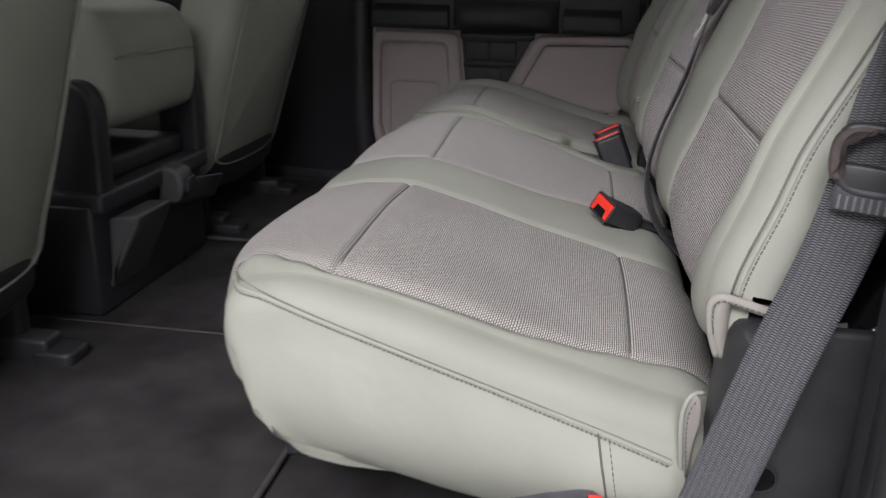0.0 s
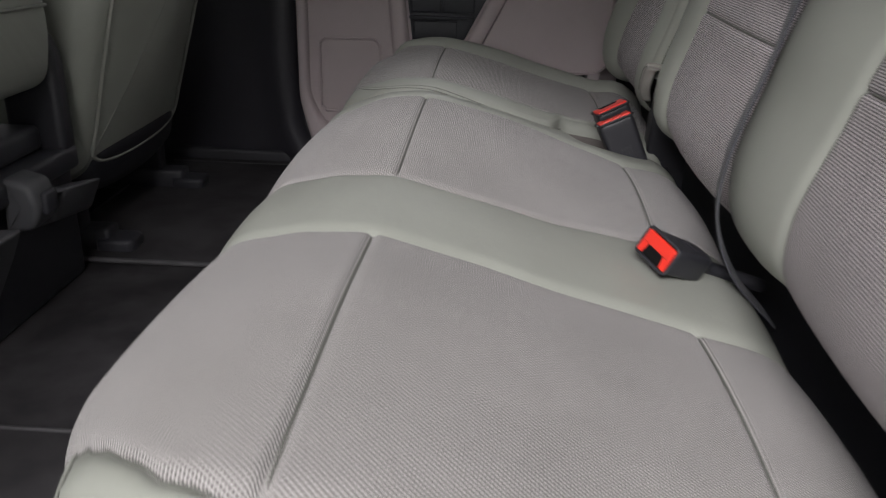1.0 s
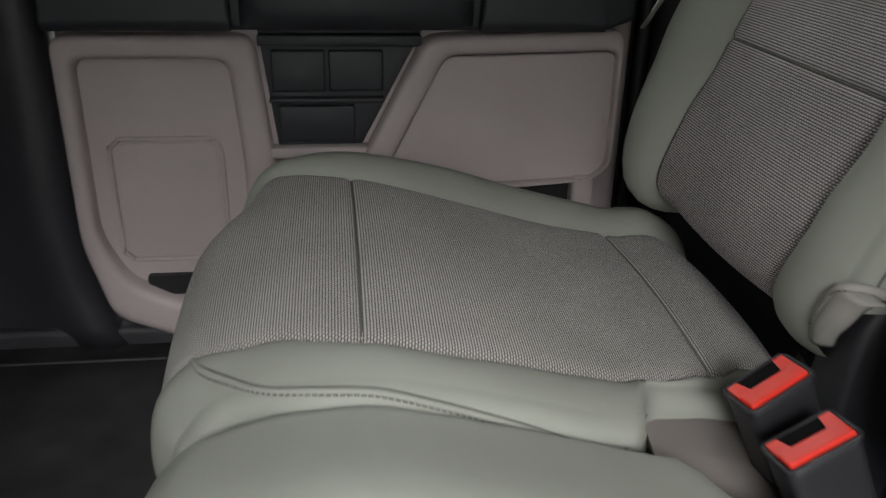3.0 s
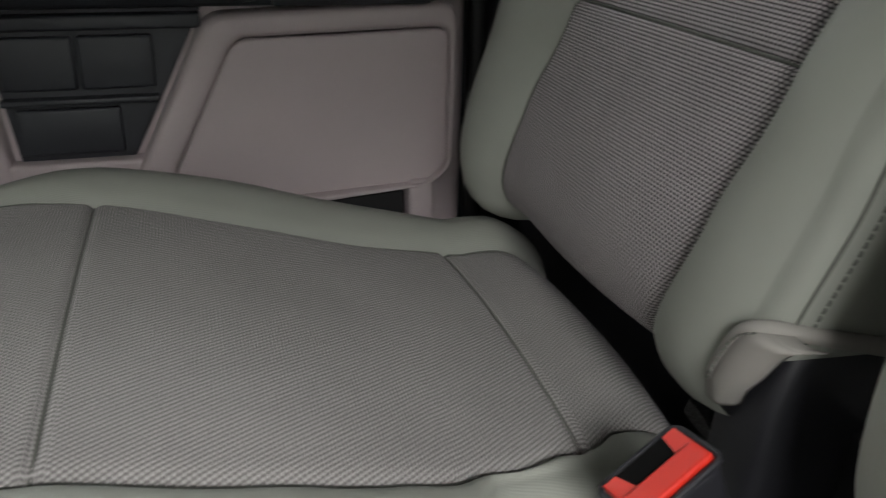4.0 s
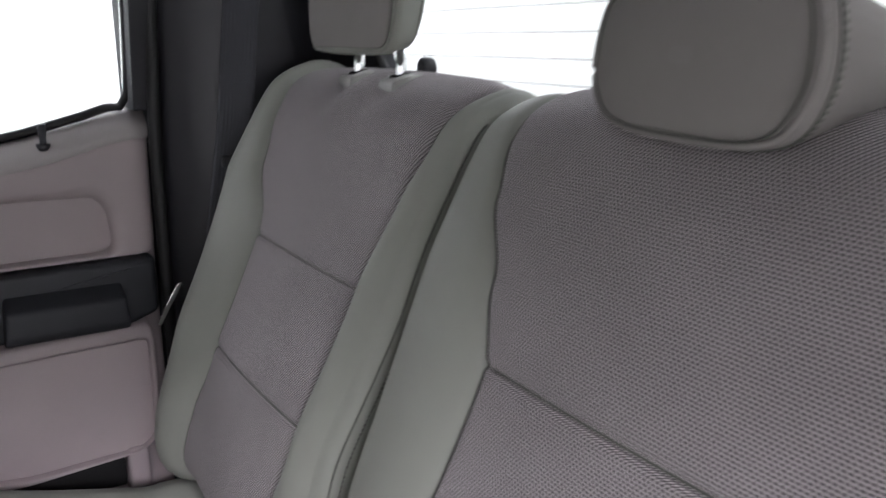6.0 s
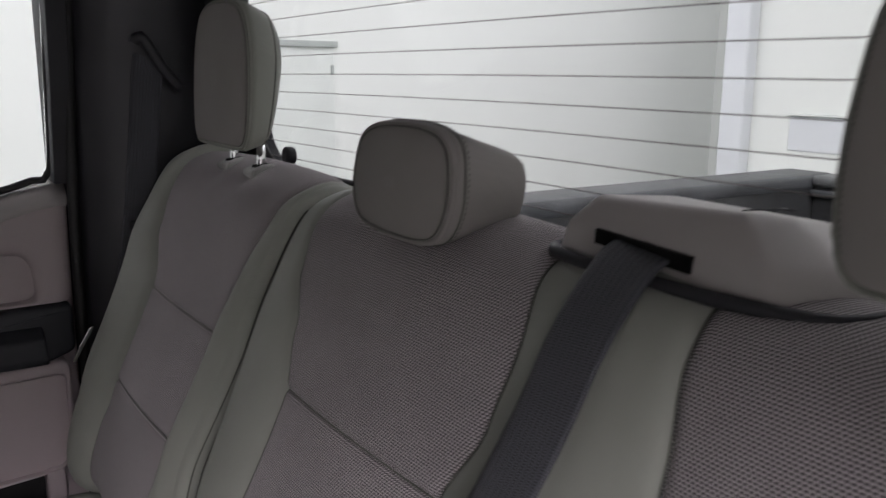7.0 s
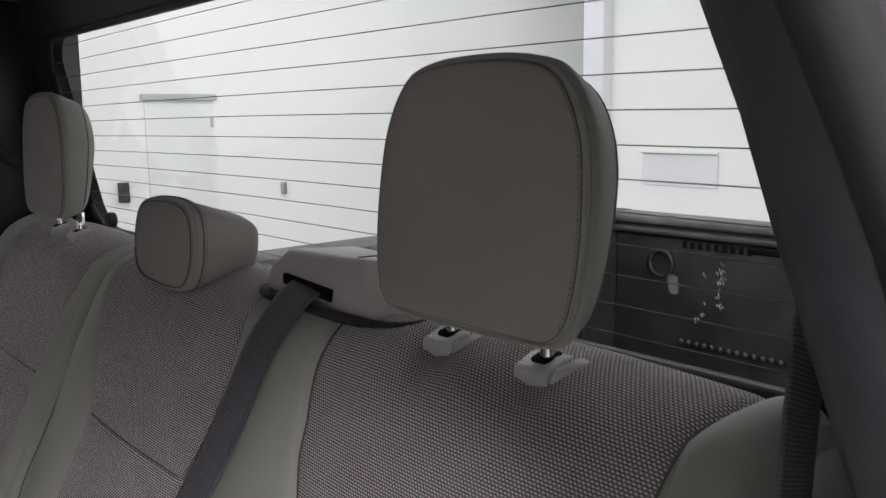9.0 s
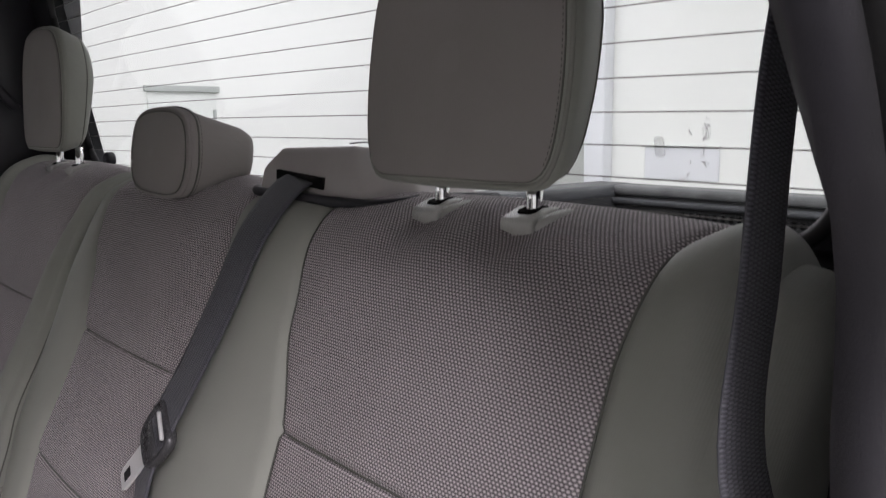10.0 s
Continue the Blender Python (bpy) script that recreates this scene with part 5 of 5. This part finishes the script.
def pillars():
    c = thing("pillar_trim", "dark plastic trim of the middle pillar with a smooth bright edge", "pillar", kind="structure")
    out_ = [(-0.318, 0.862), (-0.330, 0.848), (-0.352, 0.842), (-0.375, 0.848), (-0.400, 0.862), (-0.44, 0.868), (-0.66, 0.868), (-0.66, 0.92), (-0.318, 0.92)]
    rings = []
    for z, dx in ((0.05, 0.050), (0.08, 0.030), (0.14, 0.010), (0.25, 0.0), (0.6, 0.0), (1.22, -0.02)):
        rings.append([Vector((x + dx * (1 if x > -0.42 else 0.2), y - (z - 0.5) * (0.05 if z > 0.5 else 0), z)) for x, y in out_])
    part("panel", loft_bm(rings, True), DARK_PILLAR, c)
    c = thing("pillar_trim", "dark plastic trim of the far rear pillar", "pillar", kind="structure")
    out_ = [(0.404, 0.90), (0.404, 0.850), (0.416, 0.826), (0.440, 0.808), (0.48, 0.792), (0.55, 0.788), (0.61, 0.806), (0.655, 0.842), (0.72, 0.880), (0.72, 0.90)]
    part("panel", loft_bm([[Vector((x, y - max(0, z - 0.75) * 0.05, z)) for x, y in out_] for z in (0.05, 0.3, 0.6, 0.75, 0.9, 1.05, 1.22)], True), DARK_PILLAR, c)
    part("door_seal", tube_bm([(0.399, 0.842, 0.10), (0.397, 0.842, 0.45), (0.397, 0.838, 0.70), (0.402, 0.825, 0.90), (0.404, 0.81, 1.10), (0.36, 0.80, 1.18)], 0.009, 8, 0.03), RUBBER_AND_GAP, c, "black rubber door seal")
    part("striker", box_bm(0.392, 0.397, 0.850, 0.858, 0.70, 0.725, 0.001), CHROME, c)
    # near rear pillar beside the open doorway
    c = thing("pillar_trim", "dark plastic trim of the rear pillar beside the open doorway", "pillar", kind="structure")
    edge = [(0.447, -0.855, 0.05), (0.446, -0.853, 0.30), (0.442, -0.850, 0.45), (0.422, -0.818, 0.62), (0.408, -0.802, 0.74), (0.399, -0.802, 0.830), (0.385, -0.801, 0.870),
            (0.368, -0.797, 0.920), (0.358, -0.790, 0.955), (0.330, -0.778, 1.025), (0.285, -0.760, 1.080), (0.20, -0.750, 1.125), (0.05, -0.745, 1.165)]
    pts, _ = spline(edge, 0.03)
    rings = []
    for p in pts:
        inner = 0.013 * ramp(p.z, (0.83, 0.0), (0.93, 1.0))
        back, yi = max(0.745, p.x + 0.2), max(p.y + 0.006 + inner, -0.808)
        rings.append([Vector((back, yi, p.z)), Vector((p.x + 0.09, yi, p.z)), Vector((p.x + 0.035, p.y + 0.004 + inner, p.z)), Vector((p.x + 0.010, p.y + 0.003 + inner * 0.7, p.z)), Vector((p.x, p.y, p.z)), Vector((p.x + 0.004, p.y - 0.02, p.z)), Vector((p.x + 0.03, p.y - 0.045, p.z)), Vector((back, p.y - 0.06, p.z))])
    part("panel", loft_bm(rings, True), DARK_PILLAR, c)
    tagged(part("quarter_panel", slab_bm(rounded_rect(0.398, 0.74, 0.06, 0.372, 0.012), 0.015, 0.005, lambda u, v, w: Vector((u, -0.761 - w, v))), QUARTER, c), "grained black lower quarter trim")
    part("inner_panel", box_bm(0.455, 0.74, -0.83, -0.802, 0.05, 0.80, 0.004), BLACK_SOFT, c)
    # added block, narrows the gap so light stays off the backrest's side
    part("gap_light_block", box_bm(0.505, 0.74, -0.8015, -0.768, 0.40, 0.79, 0.010), BLACK_SOFT, c)
    part("door_jamb", box_bm(0.460, 0.95, -0.93, -0.862, -0.10, 0.74, 0.01), BLACK_SOFT, c)
    # no hole is cut: a black disc paints its shade
    part("trim_hole", slab_bm(rounded_rect(-0.012, 0.012, -0.011, 0.011, 0.0109, 6), 0.004, 0.001, lambda u, v, w: Vector((0.404 + u, -0.7778 + w * 0.5, 0.244 + v))), GAP_SHADE, c, "round dark screw hole")
    bm = bmesh.new()
    ring = rounded_rect(-0.0125, 0.0125, -0.0115, 0.0115, 0.0114, 6)
    tube(bm, [Vector((0.404 + p.x, -0.7766, 0.244 + p.y)) for p in ring + ring[:1]], 0.0016, 6, 0.5, cap=False)
    part("hole_rim", bm, QUARTER, c)
    part("door_seal", tube_bm([(0.452, -0.882, 0.06), (0.450, -0.880, 0.40), (0.418, -0.835, 0.75), (0.392, -0.828, 0.87), (0.350, -0.81, 0.985), (0.22, -0.79, 1.12), (0.0, -0.78, 1.175)], 0.010, 8, 0.03), RUBBER_AND_GAP, c, "black rubber door seal")
    w = thing("wall_far_side", "dark inner body side behind the far door", "wall", kind="structure")
    part("rocker", box_bm(-1.9, 0.80, 0.855, 0.97, -0.05, 0.075, 0.01), BLACK_SOFT, w)
    part("door_jamb", box_bm(0.380, 0.665, 0.905, 0.96, 0.0, 1.24, 0.004), BLACK_SOFT, w)
    s = thing("sill_trim", "black sill plate of the open doorway", "sill", kind="structure")
    part("plate", box_bm(-1.2, 0.46, -0.87, -0.80, -0.02, 0.065, 0.012), BLACK, s)


pillars()


# ---- front seats and console ----
def front_seat(cy, x0, label):
    th = thing("bucket_seat", label, "seat", "front seats")

    def w3(u, v, w):
        return Vector((x0 - w + (v - 0.19) * 0.29 - 0.35 * u * u, cy + u, v))
    shape = outline([(-0.195, 0.175), (-0.215, 0.25), (-0.225, 0.40), (-0.222, 0.60), (-0.195, 0.76), (-0.13, 0.82), (0, 0.835), (0.13, 0.82), (0.195, 0.76), (0.222, 0.60), (0.225, 0.40), (0.215, 0.25), (0.195, 0.175), (0, 0.160)])
    part("backrest", slab_bm(shape, 0.13, 0.035, w3, 0.012), VINYL, th, "grey-green backrest cover")
    inner = [Vector((p.x * 0.84, 0.5 + (p.y - 0.5) * 0.90, 0)) for p in shape]
    bm = bmesh.new()
    rim = [w3(p.x, p.y, -0.004) for p in inner[::2]]
    tube(bm, rim + rim[:1], 0.0035, 6, 0.5, cap=False)
    part("piping", bm, PIPING, th)
    low = outline([(-0.175, 0.150), (-0.185, 0.20), (-0.150, 0.225), (0, 0.232), (0.150, 0.225), (0.185, 0.20), (0.175, 0.150), (0, 0.135)])
    part("lower_shell", slab_bm(low, 0.12, 0.02, lambda u, v, w: w3(u, v, w) + Vector((0.006, 0, 0))), BLACK_SOFT, th, "black lower back shell")
    part("cushion", slab_bm(rounded_rect(-0.24, 0.24, -0.50, 0.02, 0.06), 0.13, 0.035, lambda u, v, w: Vector((x0 - 0.02 + v, cy + u, 0.335 - w))), VINYL, th, "grey-green seat cushion")
    for dy in (-0.17, 0.17):
        rail = part("seat_rail", box_bm(x0 - 0.50, x0 + 0.015, cy + dy - 0.022, cy + dy + 0.022, FLOOR_Z - 0.004, 0.095, 0.008), BLACK, th, "black seat rail")
        part("rail_foot", slab_bm(rounded_rect(-0.03, 0.035, -0.028, 0.028, 0.012), 0.03, 0.006, lambda u, v, w: Vector((x0 + 0.02 + u, cy + dy + v, FLOOR_Z + 0.028 - w))), BLACK, rail)
        part("riser", box_bm(x0 - 0.45, x0 - 0.03, cy + dy - 0.015, cy + dy + 0.015, 0.09, 0.215, 0.006), BLACK_SOFT, th)
    part("head_cushion", slab_bm(rounded_rect(-0.125, 0.125, 0.86, 1.04, 0.05), 0.10, 0.03, w3), VINYL, th)


front_seat(-0.535, -0.505, "grey-green driver seat seen from behind")
front_seat(0.462, -0.520, "grey-green front passenger seat seen from behind")


def middle_front():
    th = thing("front_middle_seat", "folded grey-green front middle seat on black brackets", "seat")
    line = [Vector((x, z, 0)) for x, z in soft_poly([(-0.545, 0.345), (-0.500, 0.365), (-0.487, 0.430), (-0.490, 0.500), (-0.520, 0.545), (-0.62, 0.560), (-0.78, 0.555), (-0.80, 0.42), (-0.70, 0.345)], 0.03)]
    part("cushion", slab_bm(line, 0.305, 0.022, lambda u, v, w: Vector((u, -0.140 + w, v))), VINYL, th, "grey-green folded backrest")
    bm = bmesh.new()
    tube(bm, [(-0.4885, -0.128, 0.470), (-0.4872, 0.01, 0.473), (-0.4885, 0.153, 0.470)], 0.0026, 6, 0.03)
    part("piping", bm, PIPING, th)
    for y0, y1 in ((-0.186, -0.144), (0.168, 0.205)):
        arm = [Vector((x, z, 0)) for x, z in soft_poly([(-0.500, 0.245), (-0.500, 0.400), (-0.520, 0.437), (-0.560, 0.440), (-0.585, 0.405), (-0.585, 0.245)], 0.02)]
        part("bracket", slab_bm(arm, y1 - y0, 0.010, lambda u, v, w: Vector((u, y0 + w, v))), BLACK, th, "black plastic hinge bracket")
    c = thing("floor_console", "black plastic storage base under the front middle seat", "console")
    part("base", box_bm(-0.86, -0.515, -0.200, 0.205, FLOOR_Z, 0.243, 0.008), BLACK, c)
    part("rear_lip", box_bm(-0.60, -0.497, -0.198, 0.200, 0.228, 0.262, 0.007), BLACK, c)
    part("tray_floor", box_bm(-0.72, -0.53, -0.140, 0.165, 0.262, 0.300, 0.010), BLACK_SOFT, c)
    flap = [Vector((x, z, 0)) for x, z in soft_poly([(-0.516, 0.085), (-0.508, 0.215), (-0.452, 0.222), (-0.470, 0.180), (-0.500, 0.120)], 0.010)]
    part("cup_holder", slab_bm(flap, 0.120, 0.006, lambda u, v, w: Vector((u, -0.165 + w, v))), CONSOLE, c, "black folding cup holder")
    short = [Vector((x, z, 0)) for x, z in soft_poly([(-0.516, 0.160), (-0.508, 0.214), (-0.452, 0.226), (-0.474, 0.176)], 0.008)]
    part("cup_holder", slab_bm(short, 0.105, 0.006, lambda u, v, w: Vector((u - 0.002, 0.072 + w, v + 0.010 - 0.16 * w))), CONSOLE, c, "black folding cup holder")
    latch = [Vector((x, z, 0)) for x, z in soft_poly([(-0.510, 0.190), (-0.470, 0.196), (-0.458, 0.225), (-0.468, 0.258), (-0.505, 0.268)], 0.010)]
    lt = part("latch", slab_bm(latch, 0.055, 0.008, lambda u, v, w: Vector((u, 0.005 + w, v))), CONSOLE, c, "chunky black latch")
    part("latch_button", box_bm(-0.462, -0.452, 0.016, 0.046, 0.215, 0.246, 0.004), BLACK_SOFT, lt)


middle_front()


def floor_things():
    for y0, y1 in ((-0.76, -0.235), (0.235, 0.80)):
        m = thing("floor_mat", "thin charcoal carpet floor mat with a bound edge", "floor mat", "floor mats")
        line = [Vector((x, y, 0)) for x, y in soft_poly([(-0.62, y0), (-0.076, y0), (-0.076, y1), (-0.62, y1)], 0.04)]
        part("carpet_sheet", slab_bm(line, 0.009, 0.003, lambda u, v, w: Vector((u, v, FLOOR_Z + 0.009 - w)), rings=2), MAT_RUBBER, m)
        bm = bmesh.new()
        tube(bm, [Vector((p.x, p.y, FLOOR_Z + 0.006)) for p in line + line[:1]], 0.0045, 6, 0.5, cap=False)
        part("binding", bm, BINDING, m, "dark bound edge")
    b = thing("under_seat_box", "black fold-out storage box under the wide seat", "storage box")
    part("front_board", box_bm(-0.045, -0.030, -0.50, 0.19, FLOOR_Z, 0.135, 0.004), BLACK_SOFT, b)
    part("side_board", box_bm(-0.030, 0.34, -0.50, -0.485, FLOOR_Z, 0.135, 0.004), BLACK_SOFT, b)
    b2 = thing("under_seat_box", "black fold-out storage box under the narrow seat", "storage box")
    part("front_board", box_bm(-0.045, -0.030, 0.27, 0.66, FLOOR_Z, 0.135, 0.004), BLACK_SOFT, b2)
    g = thing("seat_gap_trim", "dark carpeted panel behind the rear cushions", "trim", kind="structure")
    part("panel", box_bm(0.43, 0.445, -0.76, 0.78, FLOOR_Z, 0.318, 0.003), BLACK_SOFT, g)
    p = thing("anchor_plate", "thin black steel anchor plate in the gap behind the narrow cushion", "anchor")
    part("blade", loft_bm([[(x, 0.403, 0.268), (x, 0.399, 0.280), (x, 0.351, 0.268), (x, 0.355, 0.257)] for x in (0.398, 0.432)], True, 0.001), BLACK_GLOSS, p)
    # small white chip that paints a glint deep in the gap
    t = thing("gap_glint", "tiny white printed anchor tag in the seat gap", "tag")
    part("card", box_bm(0.4280, 0.4302, 0.747, 0.756, 0.236, 0.241), GLINT_WHITE, t, smooth=False)


floor_things()


def pull_strap():
    th = thing("pull_strap", "short grey pull strap with a red tab under the wide cushion", "strap")
    part("web", strap_bm([(0.20, -0.712, 0.160), (0.240, -0.735, 0.172), (0.280, -0.742, 0.184), (0.310, -0.726, 0.178)], [(0.0, 0.002, 0.010)] * 4, 0.0012), WEB, th, "woven grey webbing")
    part("tab", box_bm(0.276, 0.288, -0.748, -0.744, 0.176, 0.190, 0.001), RED, th, "small red tab")


pull_strap()


# ---- front of the cab, behind the seats' far side ----
def front_cab():
    f = thing("wall_front", "dark front bulkhead and dashboard of the cab", "wall", kind="structure")
    part("bulkhead", box_bm(-1.95, -1.88, -0.86, 0.86, 0.0, 0.80, 0.01), BLACK_SOFT, f)
    part("dashboard", box_bm(-1.88, -1.45, -0.80, 0.86, 0.42, 0.76, 0.06), BLACK_SOFT, f)
    for y0, y1, nm in ((0.87, 0.93, "far"), (-0.87, -0.81, "near")):
        d = thing("door_%d" % (2 if nm == "far" else 3), "closed front door with a dark lower panel", "door", kind="structure")
        part("panel", box_bm(-1.9, -0.66, y0, y1, 0.0, 0.74, 0.02), BLACK_SOFT, d)
        part("window_frame", box_bm(-1.9, -0.66, y0, y1 - 0.01, 1.14, 1.24, 0.01), BLACK_SOFT, d)
    p = thing("pillar_trim", "dark plastic trim of the near middle pillar", "pillar", kind="structure")
    part("panel", box_bm(-0.66, -0.47, -0.87, -0.80, 0.0, 1.22, 0.02), DARK_PILLAR, p)
    r = thing("roof_rail", "dark roof rail trim over the doorways", "rail", kind="structure")
    part("rail", box_bm(-1.9, 0.30, 0.80, 0.92, 1.16, 1.25, 0.02), HEADLINER, r)
    part("rail", box_bm(-1.9, 0.30, -0.87, -0.79, 1.16, 1.25, 0.02), HEADLINER, r)


front_cab()


# ---- pickup bed seen through the back window ----
def pickup_bed():
    b = thing("pickup_bed", "dusty black plastic-lined pickup bed behind the cab", "truck bed")
    part("bed_floor", box_bm(0.80, 2.30, -0.74, 0.74, 0.06, 0.10, 0.004), BED, b)
    for k in range(14):
        y = -0.66 + k * 0.1015
        part("floor_rib", box_bm(0.82, 2.26, y - 0.022, y + 0.022, 0.098, 0.112, 0.005, 2), BED, b)
    for sg in (1, -1):
        part("side_liner", box_bm(0.80, 2.34, sg * 0.74 - 0.02, sg * 0.74 + 0.02, 0.10, 0.655, 0.008), BED, b, "ribbed black side liner")
        part("side_rail", box_bm(0.80, 2.40, sg * 0.79 - 0.075, sg * 0.79 + 0.075, 0.640, 0.682, 0.014), BED_RAIL, b, "grey-black rail cap")
        for k in range(7):
            x = 0.95 + k * 0.20
            part("liner_rib", box_bm(x - 0.03, x + 0.03, sg * 0.715 - 0.012, sg * 0.715 + 0.012, 0.13, 0.60, 0.008, 2), BED, b)
    part("tailgate", box_bm(2.30, 2.36, -0.72, 0.72, 0.10, 0.655, 0.010), BED, b, "scuffed black tailgate liner")
    part("tailgate_cap", box_bm(2.285, 2.38, -0.72, 0.72, 0.650, 0.682, 0.012), BED_CAP, b, "grey-black tailgate cap")
    # slots are black blocks on the liner, painting the shade inside them
    for k in range(44):
        y = -0.66 + k * 0.0262
        if not 0.165 < y < 0.256:
            part("tailgate_slot", box_bm(2.2955, 2.302, y - 0.007, y + 0.007, 0.590, 0.611, 0.002, 1), GAP_SHADE, b)
        part("tailgate_rib", box_bm(2.288, 2.302, y - 0.006, y + 0.006, 0.296, 0.310, 0.003, 1), BED_RAIL, b)
    part("tailgate_slot", box_bm(2.2955, 2.302, 0.168, 0.255, 0.596, 0.609, 0.002, 1), GAP_SHADE, b)
    part("tailgate_lip", box_bm(2.278, 2.302, -0.72, 0.72, 0.622, 0.642, 0.008), BED_RAIL, b, "grey-black moulded lip")
    ring = [Vector((2.292, 0.544 + 0.040 * math.cos(k * math.pi / 10), 0.535 + 0.040 * math.sin(k * math.pi / 10))) for k in range(21)]
    part("drain_ring", tube_bm(ring, 0.006, 8, 0.02), BED, b, "moulded grey ring")
    part("front_liner", box_bm(0.80, 0.83, -0.74, 0.74, 0.10, 0.64, 0.006), BED, b)


pickup_bed()


# ---- the booth round the vehicle ----
BOOTH_GROUND = -0.85


def booth():
    b = thing("booth_room", "white walls of a bright photo booth", "room", kind="structure")
    g0, top = BOOTH_GROUND, 3.4
    part("wall_back", box_bm(9.3, 9.4, -6.5, 6.6, g0, top), BOOTH, b, smooth=False)
    part("wall_ahead", box_bm(-6.1, -6.0, -6.5, 6.5, g0, top), BOOTH, b, smooth=False)
    part("wall_far", box_bm(-6.0, 9.3, 6.5, 6.6, g0, top), BOOTH, b, smooth=False)
    part("wall_near", box_bm(-6.0, 9.3, -5.1, -5.0, g0, top), BOOTH, b, smooth=False)
    part("roof", box_bm(-6.1, 9.4, -5.1, 6.6, top, top + 0.1), BOOTH, b, smooth=False)
    part("partition", box_bm(6.0, 6.15, -5.0, 3.62, g0, top), BOOTH, b, smooth=False)
    part("corner_post", box_bm(5.88, 6.16, 3.56, 3.78, g0, top, 0.02), BOOTH_VENT, b)
    tagged(part("ground", box_bm(-6.1, 9.4, -5.1, 6.6, g0 - 0.05, g0), BOOTH_FLOOR, None, smooth=False), "smooth grey booth floor", "floor", kind="structure")
    d = thing("booth_door", "pale closed door in the booth wall", "door", kind="structure")
    leaf = part("leaf", box_bm(3.09, 3.75, 6.486, 6.502, g0, 1.178, 0.002), BOOTH_DOOR, d)
    part("top_bar", box_bm(3.06, 3.78, 6.455, 6.502, 1.180, 1.236, 0.006), BOOTH_BAR, d, "grey head bar")
    part("hinge", box_bm(3.715, 3.745, 6.470, 6.490, 0.93, 1.02, 0.003), BOOTH_BAR, leaf, "grey hinge")
    part("handle", tube_bm([(3.16, 6.488, 0.05), (3.16, 6.43, 0.05), (3.25, 6.43, 0.05)], 0.012, 8, 0.02), STEEL, d)
    s = thing("wall_switch", "small dark control box on the booth wall", "switch box")
    part("case", box_bm(2.80, 2.89, 6.44, 6.498, 0.28, 0.46, 0.01), DARK_PILLAR, s)
    o = thing("wall_outlet", "small grey outlet on the booth wall", "outlet")
    part("plate", box_bm(4.44, 4.50, 6.47, 6.498, 0.24, 0.36, 0.005), STEEL, o)
    v = thing("wall_vent", "pale square vent panel on the booth wall", "vent")
    part("panel", box_bm(5.985, 6.002, 2.52, 3.21, 0.40, 0.665, 0.01), BOOTH_VENT, v)
    part("cap", box_bm(5.96, 6.002, 2.51, 3.22, 0.668, 0.682, 0.005), BOOTH_DOOR, v)


booth()
